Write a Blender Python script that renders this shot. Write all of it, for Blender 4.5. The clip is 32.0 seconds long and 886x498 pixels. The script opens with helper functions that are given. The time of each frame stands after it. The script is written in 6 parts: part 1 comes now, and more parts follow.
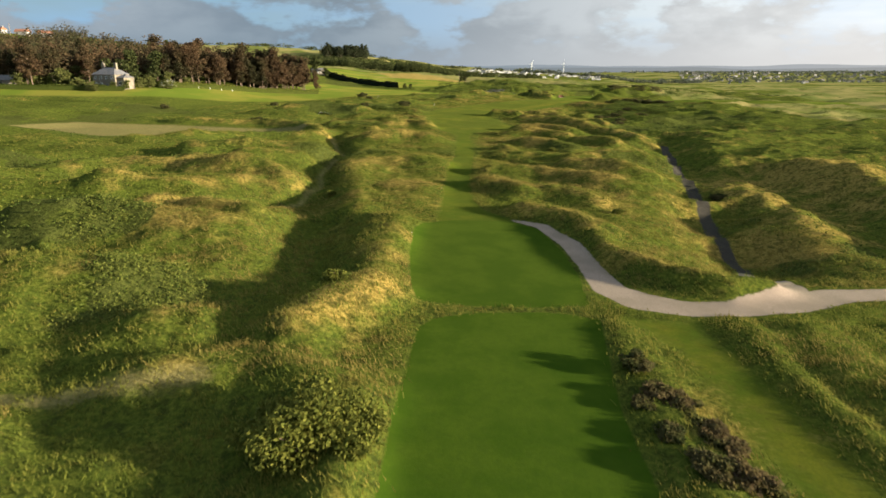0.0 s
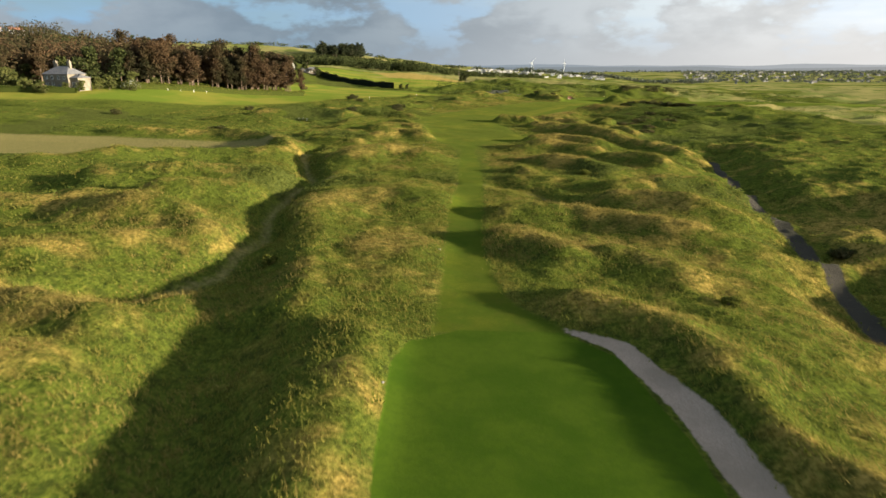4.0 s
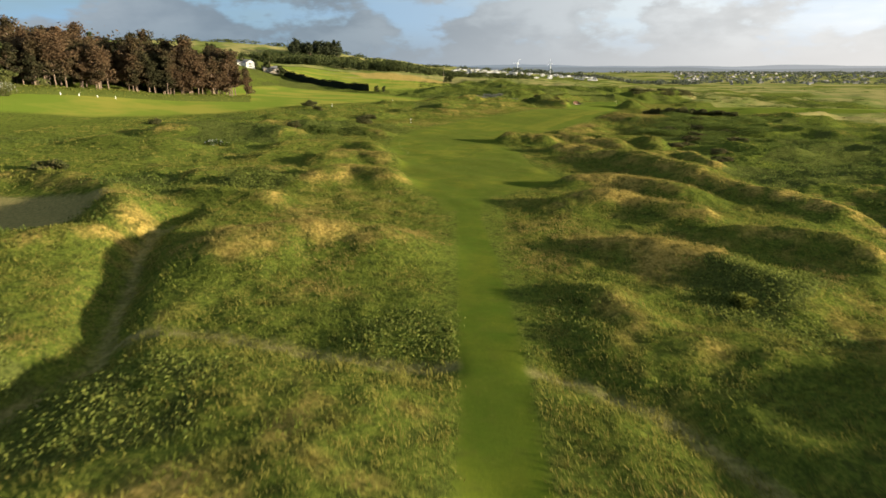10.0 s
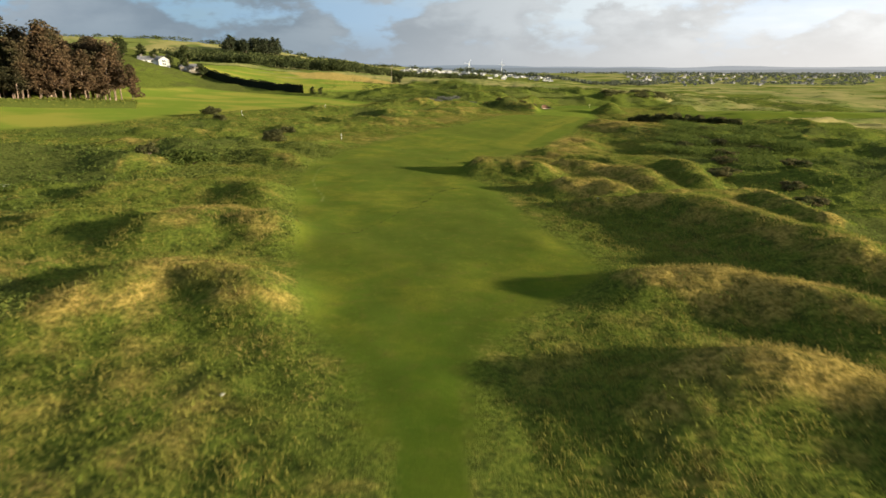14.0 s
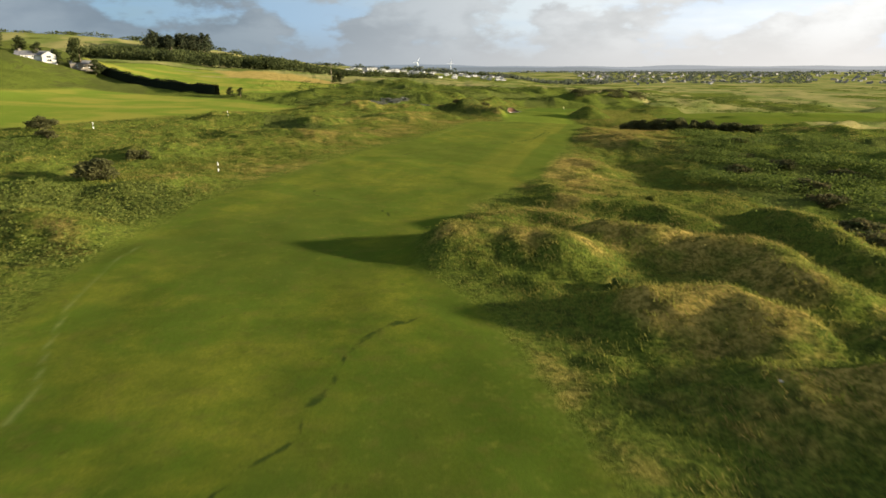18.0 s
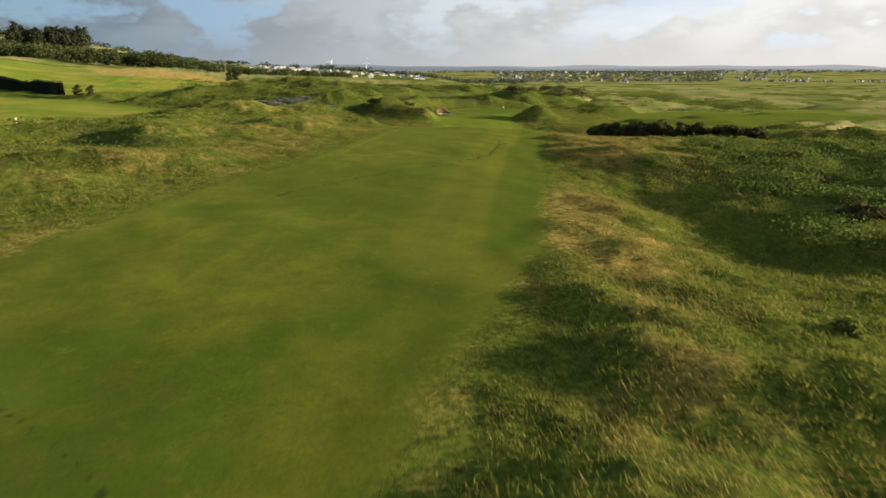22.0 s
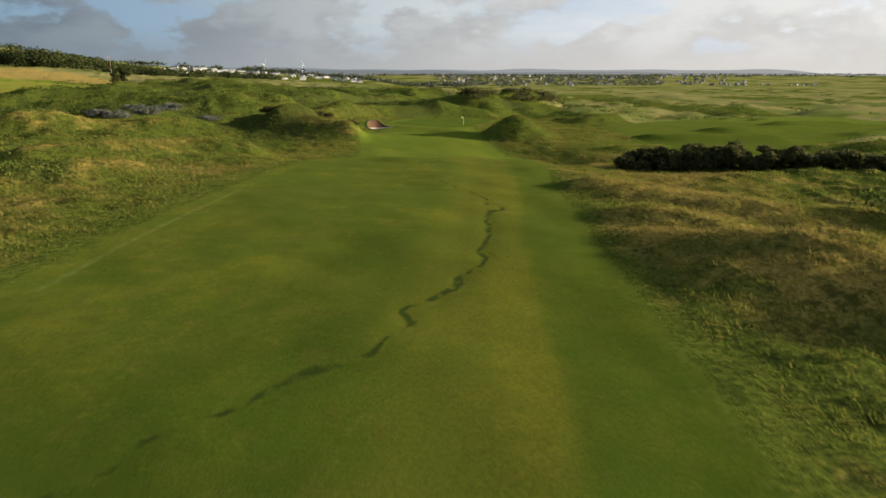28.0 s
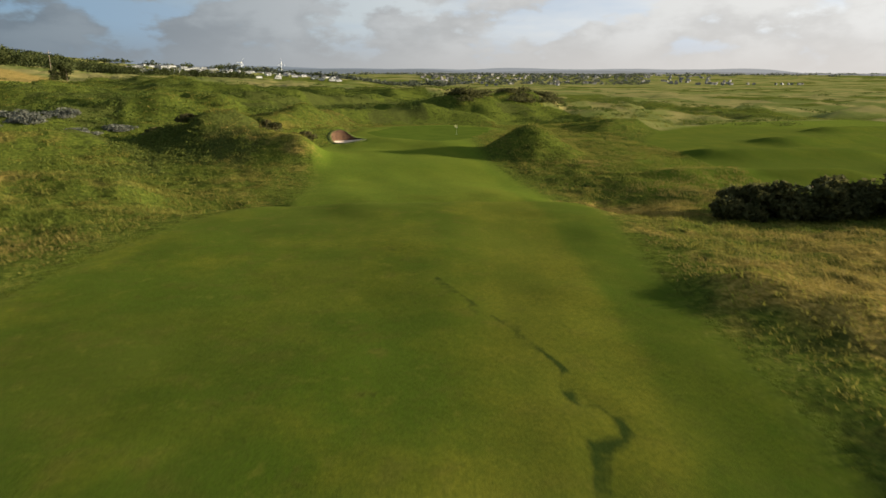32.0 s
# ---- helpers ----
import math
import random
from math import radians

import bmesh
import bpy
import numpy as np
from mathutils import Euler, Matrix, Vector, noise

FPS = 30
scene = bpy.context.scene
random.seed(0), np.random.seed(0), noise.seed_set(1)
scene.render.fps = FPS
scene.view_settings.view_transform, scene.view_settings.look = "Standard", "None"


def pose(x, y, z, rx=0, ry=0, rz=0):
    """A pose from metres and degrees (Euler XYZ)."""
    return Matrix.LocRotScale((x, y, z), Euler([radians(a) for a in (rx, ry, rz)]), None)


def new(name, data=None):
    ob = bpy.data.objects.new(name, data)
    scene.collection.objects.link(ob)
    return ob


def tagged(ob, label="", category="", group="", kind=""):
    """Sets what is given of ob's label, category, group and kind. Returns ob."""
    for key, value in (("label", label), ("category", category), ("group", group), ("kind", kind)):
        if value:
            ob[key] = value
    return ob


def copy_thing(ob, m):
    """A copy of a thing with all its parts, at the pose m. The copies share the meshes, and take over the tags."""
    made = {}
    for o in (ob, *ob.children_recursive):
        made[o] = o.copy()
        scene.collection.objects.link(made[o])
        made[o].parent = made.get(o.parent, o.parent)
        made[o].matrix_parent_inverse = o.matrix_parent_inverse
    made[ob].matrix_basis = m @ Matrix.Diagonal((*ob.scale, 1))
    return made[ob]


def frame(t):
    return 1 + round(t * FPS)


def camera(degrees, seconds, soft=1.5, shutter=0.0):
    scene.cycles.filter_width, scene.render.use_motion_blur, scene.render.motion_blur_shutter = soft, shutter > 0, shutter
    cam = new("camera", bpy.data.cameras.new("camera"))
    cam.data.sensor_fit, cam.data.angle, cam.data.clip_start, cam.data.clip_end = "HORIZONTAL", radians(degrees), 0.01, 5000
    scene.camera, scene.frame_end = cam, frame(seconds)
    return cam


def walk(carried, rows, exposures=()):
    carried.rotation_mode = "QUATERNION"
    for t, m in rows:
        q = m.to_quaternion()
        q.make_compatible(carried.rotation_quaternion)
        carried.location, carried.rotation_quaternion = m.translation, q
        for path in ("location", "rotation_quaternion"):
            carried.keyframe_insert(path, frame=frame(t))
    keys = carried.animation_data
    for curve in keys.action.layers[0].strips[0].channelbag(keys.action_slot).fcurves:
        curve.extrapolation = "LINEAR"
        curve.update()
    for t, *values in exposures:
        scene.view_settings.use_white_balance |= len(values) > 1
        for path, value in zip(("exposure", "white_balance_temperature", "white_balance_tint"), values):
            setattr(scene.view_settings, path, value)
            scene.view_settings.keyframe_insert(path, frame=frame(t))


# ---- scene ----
cam = camera(72.6, 32.0, soft=1.6, shutter=0.5)
METRES, EYE, TILT, LEAN, TURN = 360.0, 17.3, 0.0, 1.6, 0.0
ROWS = [
    (0.0, 0.0, 0.0, 0.0, 0.49, -16.76, -1.64),
    (0.5, -0.0002, 0.0105, -0.0001, 0.48, -16.78, -1.66),
    (1.0, -0.0003, 0.0217, -0.0002, 0.47, -16.77, -1.64),
    (1.5, -0.0003, 0.0336, -0.0002, 0.47, -16.75, -1.67),
    (2.0, -0.0004, 0.0459, -0.0002, 0.45, -16.79, -1.63),
    (2.5, -0.0005, 0.0586, -0.0003, 0.44, -16.8, -1.65),
    (4.5, -0.0015, 0.1136, -0.0008, 0.36, -16.8, -1.67),
    (5.0, -0.0018, 0.1281, -0.0008, 0.33, -16.8, -1.69),
    (5.5, -0.0021, 0.143, -0.0009, 0.26, -16.77, -1.69),
    (6.0, -0.0023, 0.1581, -0.0011, 0.21, -16.76, -1.68),
    (6.5, -0.0025, 0.1734, -0.0013, 0.14, -16.76, -1.72),
    (7.0, -0.0026, 0.1888, -0.0013, -0.03, -16.75, -1.75),
    (7.5, -0.0024, 0.2045, -0.0014, -0.17, -16.75, -1.77),
    (8.0, -0.0023, 0.2204, -0.0015, -0.27, -16.75, -1.76),
    (8.5, -0.0021, 0.2366, -0.0017, -0.41, -16.75, -1.76),
    (9.0, -0.0018, 0.2533, -0.0018, -0.62, -16.78, -1.8),
    (9.5, -0.0014, 0.2705, -0.002, -0.87, -16.76, -1.8),
    (10.0, -0.001, 0.2882, -0.0022, -1.13, -16.75, -1.81),
    (10.5, -0.0005, 0.3063, -0.0024, -1.44, -16.75, -1.84),
    (11.0, 0.0001, 0.3246, -0.0027, -1.76, -16.72, -1.84),
    (11.5, 0.0008, 0.3432, -0.003, -2.26, -16.7, -1.85),
    (12.0, 0.0018, 0.3619, -0.0033, -3.16, -16.68, -1.83),
    (12.5, 0.0031, 0.3809, -0.0037, -4.17, -16.65, -1.84),
    (13.0, 0.0046, 0.4, -0.0042, -4.82, -16.6, -1.89),
    (13.5, 0.0061, 0.4194, -0.0047, -5.23, -16.57, -1.92),
    (14.0, 0.0078, 0.4391, -0.0054, -5.67, -16.55, -1.94),
    (14.5, 0.0097, 0.4587, -0.006, -6.17, -16.51, -1.96),
    (16.5, 0.019, 0.5329, -0.0065, -8.26, -16.54, -1.87),
    (17.0, 0.0217, 0.5516, -0.0074, -8.96, -16.49, -1.88),
    (17.5, 0.0245, 0.5701, -0.0082, -9.7, -16.46, -1.87),
    (18.0, 0.0273, 0.5882, -0.0094, -10.36, -16.41, -1.84),
    (18.5, 0.0301, 0.6062, -0.0104, -10.91, -16.38, -1.84),
    (19.0, 0.0331, 0.6239, -0.0114, -11.46, -16.36, -1.82),
    (19.5, 0.0362, 0.6415, -0.0124, -12.12, -16.33, -1.79),
    (20.0, 0.0397, 0.6589, -0.0134, -13.08, -16.3, -1.75),
    (20.5, 0.0435, 0.6759, -0.0142, -14.33, -16.24, -1.78),
    (21.0, 0.0478, 0.6929, -0.0151, -15.65, -16.19, -1.76),
    (21.5, 0.0524, 0.7099, -0.0161, -16.88, -16.15, -1.72),
    (22.0, 0.0572, 0.7263, -0.0168, -17.98, -16.13, -1.74),
    (22.5, 0.0624, 0.7424, -0.0176, -18.92, -16.04, -1.74),
    (23.0, 0.0679, 0.7577, -0.0183, -19.8, -15.96, -1.75),
    (23.5, 0.0735, 0.7726, -0.0191, -20.46, -15.91, -1.74),
    (24.0, 0.0791, 0.7874, -0.0196, -20.92, -15.84, -1.75),
    (24.5, 0.0844, 0.802, -0.0201, -21.35, -15.76, -1.74),
    (25.0, 0.0897, 0.816, -0.0205, -21.76, -15.68, -1.77),
    (25.5, 0.0949, 0.8296, -0.0209, -22.13, -15.63, -1.73),
    (27.5, 0.111, 0.8782, -0.0207, -23.17, -15.62, -1.78),
    (28.0, 0.1152, 0.8895, -0.0209, -23.41, -15.63, -1.82),
    (28.5, 0.1194, 0.9005, -0.021, -23.58, -15.6, -1.84),
    (29.0, 0.1235, 0.9115, -0.0211, -23.76, -15.6, -1.82),
    (29.5, 0.1276, 0.9223, -0.0212, -23.95, -15.61, -1.81),
    (30.0, 0.1319, 0.9332, -0.0213, -24.13, -15.64, -1.81),
    (30.5, 0.1363, 0.9442, -0.0215, -24.32, -15.64, -1.84),
    (31.0, 0.141, 0.9555, -0.0216, -24.55, -15.65, -1.85),
    (31.5, 0.1456, 0.9664, -0.0216, -24.78, -15.65, -1.88),
    (32.0, 0.1506, 0.9778, -0.0217, -25.03, -15.65, -1.87),
]
EXPOSURE, KELVIN = 2.28, 5920
walk(cam, [(t, pose(0, 0, EYE, TILT, LEAN, TURN) @ pose(METRES * x, METRES * y, METRES * z, 90 + pitch, roll, yaw)) for t, x, y, z, yaw, pitch, roll in ROWS], exposures=[(0.0, EXPOSURE, KELVIN, 8), (17.0, EXPOSURE, KELVIN, 8), (25.0, EXPOSURE - 0.33, KELVIN, 8), (32.0, EXPOSURE - 0.45, KELVIN, 8)])

# ---- sky and sun ----
SUN_TURN, SUN_UP = 104.0, 9.3          # degrees clockwise from +y, degrees above the horizon
world = bpy.data.worlds.new("evening_sky")
scene.world = world
world.use_nodes = True


def build_sky():
    nt = world.node_tree
    nt.nodes.clear()
    N, L = nt.nodes.new, nt.links.new
    out, bg = N("ShaderNodeOutputWorld"), N("ShaderNodeBackground")
    sky = N("ShaderNodeTexSky")
    sky.sky_type, sky.sun_disc = "NISHITA", False
    sky.sun_elevation, sky.sun_rotation = radians(SUN_UP), radians(SUN_TURN)
    sky.air_density, sky.dust_density, sky.ozone_density = 1.0, 1.6, 1.5
    tc, sep = N("ShaderNodeTexCoord"), N("ShaderNodeSeparateXYZ")
    L(tc.outputs["Generated"], sep.inputs[0])
    # the open sky between the clouds, taken from higher up where it is bluer
    raised = N("ShaderNodeVectorMath"); raised.operation = "ADD"; raised.inputs[1].default_value = (0.0, 0.0, 0.55)
    unit = N("ShaderNodeVectorMath"); unit.operation = "NORMALIZE"
    L(tc.outputs["Generated"], raised.inputs[0]); L(raised.outputs[0], unit.inputs[0]); L(unit.outputs[0], sky.inputs["Vector"])
    skys = N("ShaderNodeVectorMath"); skys.operation = "SCALE"; skys.inputs["Scale"].default_value = SKY_GAIN
    L(sky.outputs[0], skys.inputs[0])
    up = N("ShaderNodeMath"); up.operation = "MAXIMUM"; up.inputs[1].default_value = 0.0
    L(sep.outputs["Z"], up.inputs[0])

    def noise(scale, detail, rough, where, squash):
        com = N("ShaderNodeMapping")
        com.inputs["Location"].default_value, com.inputs["Scale"].default_value = where, (1.0, 1.0, squash)
        L(tc.outputs["Generated"], com.inputs["Vector"])
        n = N("ShaderNodeTexNoise")
        n.inputs["Scale"].default_value, n.inputs["Detail"].default_value, n.inputs["Roughness"].default_value = scale, detail, rough
        L(com.outputs[0], n.inputs["Vector"])
        return n.outputs["Fac"]

    def span(value, a, b, lo, hi):
        n = N("ShaderNodeMapRange"); n.interpolation_type = "SMOOTHSTEP"
        for key, v in (("From Min", a), ("From Max", b), ("To Min", lo), ("To Max", hi)):
            n.inputs[key].default_value = v
        L(value, n.inputs["Value"])
        return n.outputs["Result"]

    def mixed(fac, a, b):
        n = N("ShaderNodeMix"); n.data_type = "RGBA"
        for key, v in (("Factor", fac), ("A", a), ("B", b)):
            if isinstance(v, tuple):
                n.inputs[key].default_value = (*v, 1)
            else:
                L(v, n.inputs[key])
        return n.outputs["Result"]

    # a bank of grey-blue heaps with lit upper edges, thinning upwards; warmer and brighter towards the sun
    side = span(sep.outputs["X"], -0.40, 1.0, 0.0, 1.0)
    base = mixed(side, CLOUD_LEFT, CLOUD_RIGHT)
    top = mixed(side, EDGE_LEFT, EDGE_RIGHT)

    away = span(sep.outputs["X"], -0.60, -0.12, 0.9, 0.0)
    base = mixed(away, base, (0.76, 0.83, 0.88))
    top = mixed(away, top, (0.88, 0.94, 0.97))

    def add(a, b, k=1.0):
        n = N("ShaderNodeMath"); n.operation = "MULTIPLY_ADD"
        L(b, n.inputs[0]); n.inputs[1].default_value = k; L(a, n.inputs[2])
        return n.outputs[0]

    heaps = noise(8.5, 9.0, 0.56, (0.9, 0.4, 0.2), 2.3)
    lit = add(heaps, noise(8.5, 9.0, 0.56, (1.0, 0.37, 0.29), 2.3), -1.0)
    cloud = mixed(span(lit, -0.16, 0.22, 0.0, 1.0), base, top)
    thick = add(heaps, span(up.outputs[0], 0.02, 0.16, 0.10, -0.05))
    cover = span(thick, 0.44, 0.55, 0.0, 1.0)
    veil = mixed(side, VEIL_LEFT, VEIL_RIGHT)
    open_sky = mixed(span(noise(4.0, 5.0, 0.5, (3.1, 0.7, 1.2), 5.0), 0.35, 0.7, 0.6, 0.95), skys.outputs[0], veil)
    both = mixed(cover, open_sky, cloud)
    # damp air along the horizon
    haze = mixed(side, HAZE_LEFT, HAZE_RIGHT)
    final = mixed(span(up.outputs[0], 0.0, 0.07, 0.9, 0.0), both, haze)
    L(final, bg.inputs["Color"])
    bg.inputs["Strength"].default_value = 0.105
    L(bg.outputs[0], out.inputs[0])


SKY_GAIN = 0.85
CLOUD_LEFT, CLOUD_RIGHT = (0.36, 0.46, 0.54), (1.92, 1.76, 1.56)
EDGE_LEFT, EDGE_RIGHT = (0.52, 0.63, 0.70), (2.40, 2.22, 1.98)
VEIL_LEFT, VEIL_RIGHT = (0.66, 0.90, 0.98), (2.60, 2.42, 2.16)
HAZE_LEFT, HAZE_RIGHT = (0.46, 0.57, 0.65), (2.05, 1.82, 1.58)
build_sky()
sun = new("sun", bpy.data.lights.new("sun", "SUN"))
sun.data.energy, sun.data.angle, sun.data.color = 3.6, radians(2.0), (1.0, 0.82, 0.55)
_a, _e = radians(SUN_TURN), radians(SUN_UP)
SUN_WAY = Vector((math.sin(_a) * math.cos(_e), math.cos(_a) * math.cos(_e), math.sin(_e)))
sun.matrix_world = Matrix.Translation(SUN_WAY * 300) @ SUN_WAY.to_track_quat("Z", "Y").to_matrix().to_4x4()


# ---- materials ----
class Tree:
    """A short hand for node trees."""

    def __init__(self, name):
        self.mat = bpy.data.materials.new(name)
        self.mat.use_nodes = True
        self.nt = self.mat.node_tree
        self.bsdf = self.nt.nodes["Principled BSDF"]
        self.out = self.nt.nodes["Material Output"]

    def node(self, kind, **values):
        n = self.nt.nodes.new("ShaderNode" + kind)
        for k, v in values.items():
            n.inputs[k.replace("_", " ")].default_value = v
        return n

    def link(self, a, b):
        self.nt.links.new(a, b)

    def pos(self):
        return self.node("NewGeometry").outputs["Position"]

    def noise(self, scale, detail=4.0, rough=0.55, vec=None):
        n = self.node("TexNoise", Scale=scale, Detail=detail, Roughness=rough)
        self.link(vec or self.pos(), n.inputs["Vector"])
        return n.outputs["Fac"]

    def span(self, value, a, b, lo=0.0, hi=1.0, smooth=True):
        n = self.node("MapRange", From_Min=a, From_Max=b, To_Min=lo, To_Max=hi)
        n.interpolation_type = "SMOOTHSTEP" if smooth else "LINEAR"
        self.link(value, n.inputs["Value"])
        return n.outputs["Result"]

    def math(self, op, a, b):
        n = self.nt.nodes.new("ShaderNodeMath")
        n.operation = op
        for i, v in enumerate((a, b)):
            if isinstance(v, (int, float)):
                n.inputs[i].default_value = v
            else:
                self.link(v, n.inputs[i])
        return n.outputs[0]

    def mix(self, fac, a, b):
        n = self.nt.nodes.new("ShaderNodeMix")
        n.data_type = "RGBA"
        for key, v in (("Factor", fac), ("A", a), ("B", b)):
            if isinstance(v, (int, float)):
                n.inputs[key].default_value = v
            elif isinstance(v, tuple):
                n.inputs[key].default_value = (*v, 1)
            else:
                self.link(v, n.inputs[key])
        return n.outputs["Result"]

    def attr(self, name):
        n = self.nt.nodes.new("ShaderNodeAttribute")
        n.attribute_name = name
        return n.outputs["Fac"]

    def bump(self, value, strength, distance):
        n = self.node("Bump", Strength=strength, Distance=distance)
        self.link(value, n.inputs["Height"])
        self.link(n.outputs[0], self.bsdf.inputs["Normal"])

    def done(self, color, rough=0.9, metal=0.0, spec=0.2):
        if isinstance(color, tuple):
            self.bsdf.inputs["Base Color"].default_value = (*color, 1)
        else:
            self.link(color, self.bsdf.inputs["Base Color"])
        self.bsdf.inputs["Roughness"].default_value = rough
        self.bsdf.inputs["Metallic"].default_value = metal
        self.bsdf.inputs["Specular IOR Level"].default_value = spec
        return self.mat


def leaf_material(name, dark, light, dry=None, patch=0.12, through_light=0.35):
    """Two-sided leaves or blades: each one its own shade, patches of growth, some light through them."""
    m = Tree(name)
    rnd = m.node("NewGeometry").outputs["Random Per Island"]
    c = m.mix(rnd, dark, light)
    if dry:
        a = m.span(m.noise(patch, 6.0, 0.65), 0.38, 0.60)
        b = m.math("MULTIPLY", a, m.span(rnd, 0.1, 0.9, 0.6, 1.0))
        c = m.mix(b, c, dry)
    m.done(c, 0.85, 0.0, 0.06)
    tr = m.nt.nodes.new("ShaderNodeBsdfTranslucent")
    m.link(c, tr.inputs["Color"])
    add = m.nt.nodes.new("ShaderNodeMixShader")
    add.inputs[0].default_value = through_light
    m.link(m.bsdf.outputs[0], add.inputs[1])
    m.link(tr.outputs[0], add.inputs[2])
    m.link(add.outputs[0], m.out.inputs["Surface"])
    return m.mat


def plain_material(name, a, b, scale=3.0, rough=0.8, relief=0.0, metal=0.0, fine=25.0):
    m = Tree(name)
    f = m.span(m.noise(scale, 5.0), 0.35, 0.65)
    g = m.span(m.noise(fine, 3.0), 0.3, 0.7, 0.0, 0.5)
    c = m.mix(g, m.mix(f, a, b), a)
    if relief:
        m.bump(m.noise(fine, 4.0), 0.6, relief)
    return m.done(c, rough, metal)


def ground_material():
    """One land cover for the whole sheet; the attributes hold distances (metres) to mown edges, paths and sand."""
    m = Tree("links_turf")
    big, mid, fine = m.noise(0.035, 5.0), m.noise(0.25, 5.0, 0.6), m.noise(3.0, 4.0, 0.65)
    tiny = m.noise(14.0, 3.0, 0.7)
    # rough: green to straw, by patches and by how dry the crest is
    dry = m.math("ADD", m.attr("dry"), m.math("ADD", m.span(mid, 0.35, 0.7, -0.30, 0.60), m.span(big, 0.35, 0.65, -0.25, 0.3)))
    green = m.mix(m.span(fine, 0.3, 0.7), (0.034, 0.052, 0.008), (0.108, 0.122, 0.018))
    straw = m.mix(m.span(fine, 0.3, 0.7), (0.13, 0.098, 0.020), (0.32, 0.228, 0.060))
    rough = m.mix(m.span(dry, 0.0, 1.0), green, straw)
    # shade between the tufts, painted in as two scales of dark noise patches
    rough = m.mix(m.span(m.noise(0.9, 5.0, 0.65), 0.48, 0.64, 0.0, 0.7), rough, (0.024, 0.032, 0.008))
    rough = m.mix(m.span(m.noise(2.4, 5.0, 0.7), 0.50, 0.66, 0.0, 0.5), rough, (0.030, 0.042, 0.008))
    scrub = m.mix(m.span(fine, 0.35, 0.65), (0.030, 0.039, 0.009), (0.072, 0.080, 0.018))
    rough = m.mix(m.span(m.math("ADD", m.attr("scrub"), m.span(mid, 0.3, 0.7, -0.3, 0.3)), 0.35, 0.6), rough, scrub)
    # fairway: cut turf, browner where it has dried
    turf = m.mix(m.span(m.noise(0.16, 6.0, 0.62), 0.40, 0.60), (0.056, 0.086, 0.007), (0.114, 0.118, 0.011))
    turf = m.mix(m.span(big, 0.45, 0.62, 0.0, 0.8), turf, (0.044, 0.066, 0.007))
    turf = m.mix(m.span(m.noise(0.75, 5.0, 0.6), 0.50, 0.68, 0.0, 0.6), turf, (0.086, 0.078, 0.014))
    turf = m.mix(m.span(tiny, 0.35, 0.7, 0.0, 0.4), turf, (0.034, 0.046, 0.008))
    turf = m.mix(m.span(m.noise(1.5, 3.0, 0.7), 0.66, 0.72, 0.0, 0.6), turf, (0.026, 0.036, 0.006))
    turf = m.mix(m.span(m.noise(0.42, 9.0, 0.72), 0.44, 0.62, 0.0, 0.45), turf, (0.038, 0.056, 0.005))
    turf = m.mix(m.span(m.noise(0.9, 8.0, 0.75), 0.54, 0.68, 0.0, 0.4), turf, (0.132, 0.124, 0.018))
    # the longer first cut along the edge, and the faint lanes of the mower
    turf = m.mix(m.span(m.math("ADD", m.attr("cut"), m.span(mid, 0.3, 0.7, -0.9, 0.9)), -0.9, 0.9, 0.0, 0.5), turf, (0.044, 0.070, 0.007))
    worn = m.math("MULTIPLY", m.span(m.attr("cut"), -10.0, -5.0), m.span(m.attr("cut"), -1.0, 0.6, 1.0, 0.0))
    turf = m.mix(m.math("MULTIPLY", worn, 0.4), turf, (0.128, 0.116, 0.014))
    lane = m.math("SINE", m.math("MULTIPLY", m.attr("semi"), 1.1), 0.0)
    turf = m.mix(m.span(lane, -0.4, 0.4, 0.0, 0.16), turf, (0.040, 0.058, 0.008))
    turf = m.mix(m.span(m.math("ADD", m.attr("apron"), m.span(mid, 0.3, 0.7, -6.0, 6.0)), -6.0, 16.0, 0.0, 0.6), turf, m.mix(m.span(fine, 0.3, 0.7), (0.082, 0.128, 0.012), (0.120, 0.152, 0.016)))
    tee = m.mix(m.span(mid, 0.35, 0.65), (0.029, 0.058, 0.004), (0.046, 0.076, 0.006))
    turf = m.mix(m.span(m.noise(5.5, 4.0, 0.7), 0.38, 0.66, 0.0, 0.42), turf, (0.042, 0.054, 0.008))
    tee = m.mix(m.span(m.noise(2.2, 5.0, 0.65), 0.42, 0.64, 0.0, 0.5), tee, (0.034, 0.060, 0.006))
    tee = m.mix(m.span(tiny, 0.4, 0.7, 0.0, 0.3), tee, (0.024, 0.048, 0.006))
    wob = m.span(m.noise(1.6, 4.0, 0.7), 0.2, 0.8, -0.28, 0.28, False)

    def inside(name, soft=0.12, w=1.0):
        d = m.math("ADD", m.attr(name), m.math("MULTIPLY", wob, w))
        return m.span(d, -soft, soft, 1.0, 0.0)

    gravel = m.mix(m.span(tiny, 0.3, 0.7), (0.20, 0.155, 0.125), (0.33, 0.265, 0.215))
    gravel = m.mix(m.span(mid, 0.4, 0.65, 0.0, 0.6), gravel, (0.18, 0.145, 0.115))
    black = m.mix(m.span(tiny, 0.3, 0.7), (0.030, 0.028, 0.026), (0.058, 0.052, 0.046))
    bare = m.mix(m.span(fine, 0.3, 0.7), (0.125, 0.110, 0.040), (0.20, 0.168, 0.066))
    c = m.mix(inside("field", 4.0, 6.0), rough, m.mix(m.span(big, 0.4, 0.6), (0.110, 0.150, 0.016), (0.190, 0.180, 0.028)))
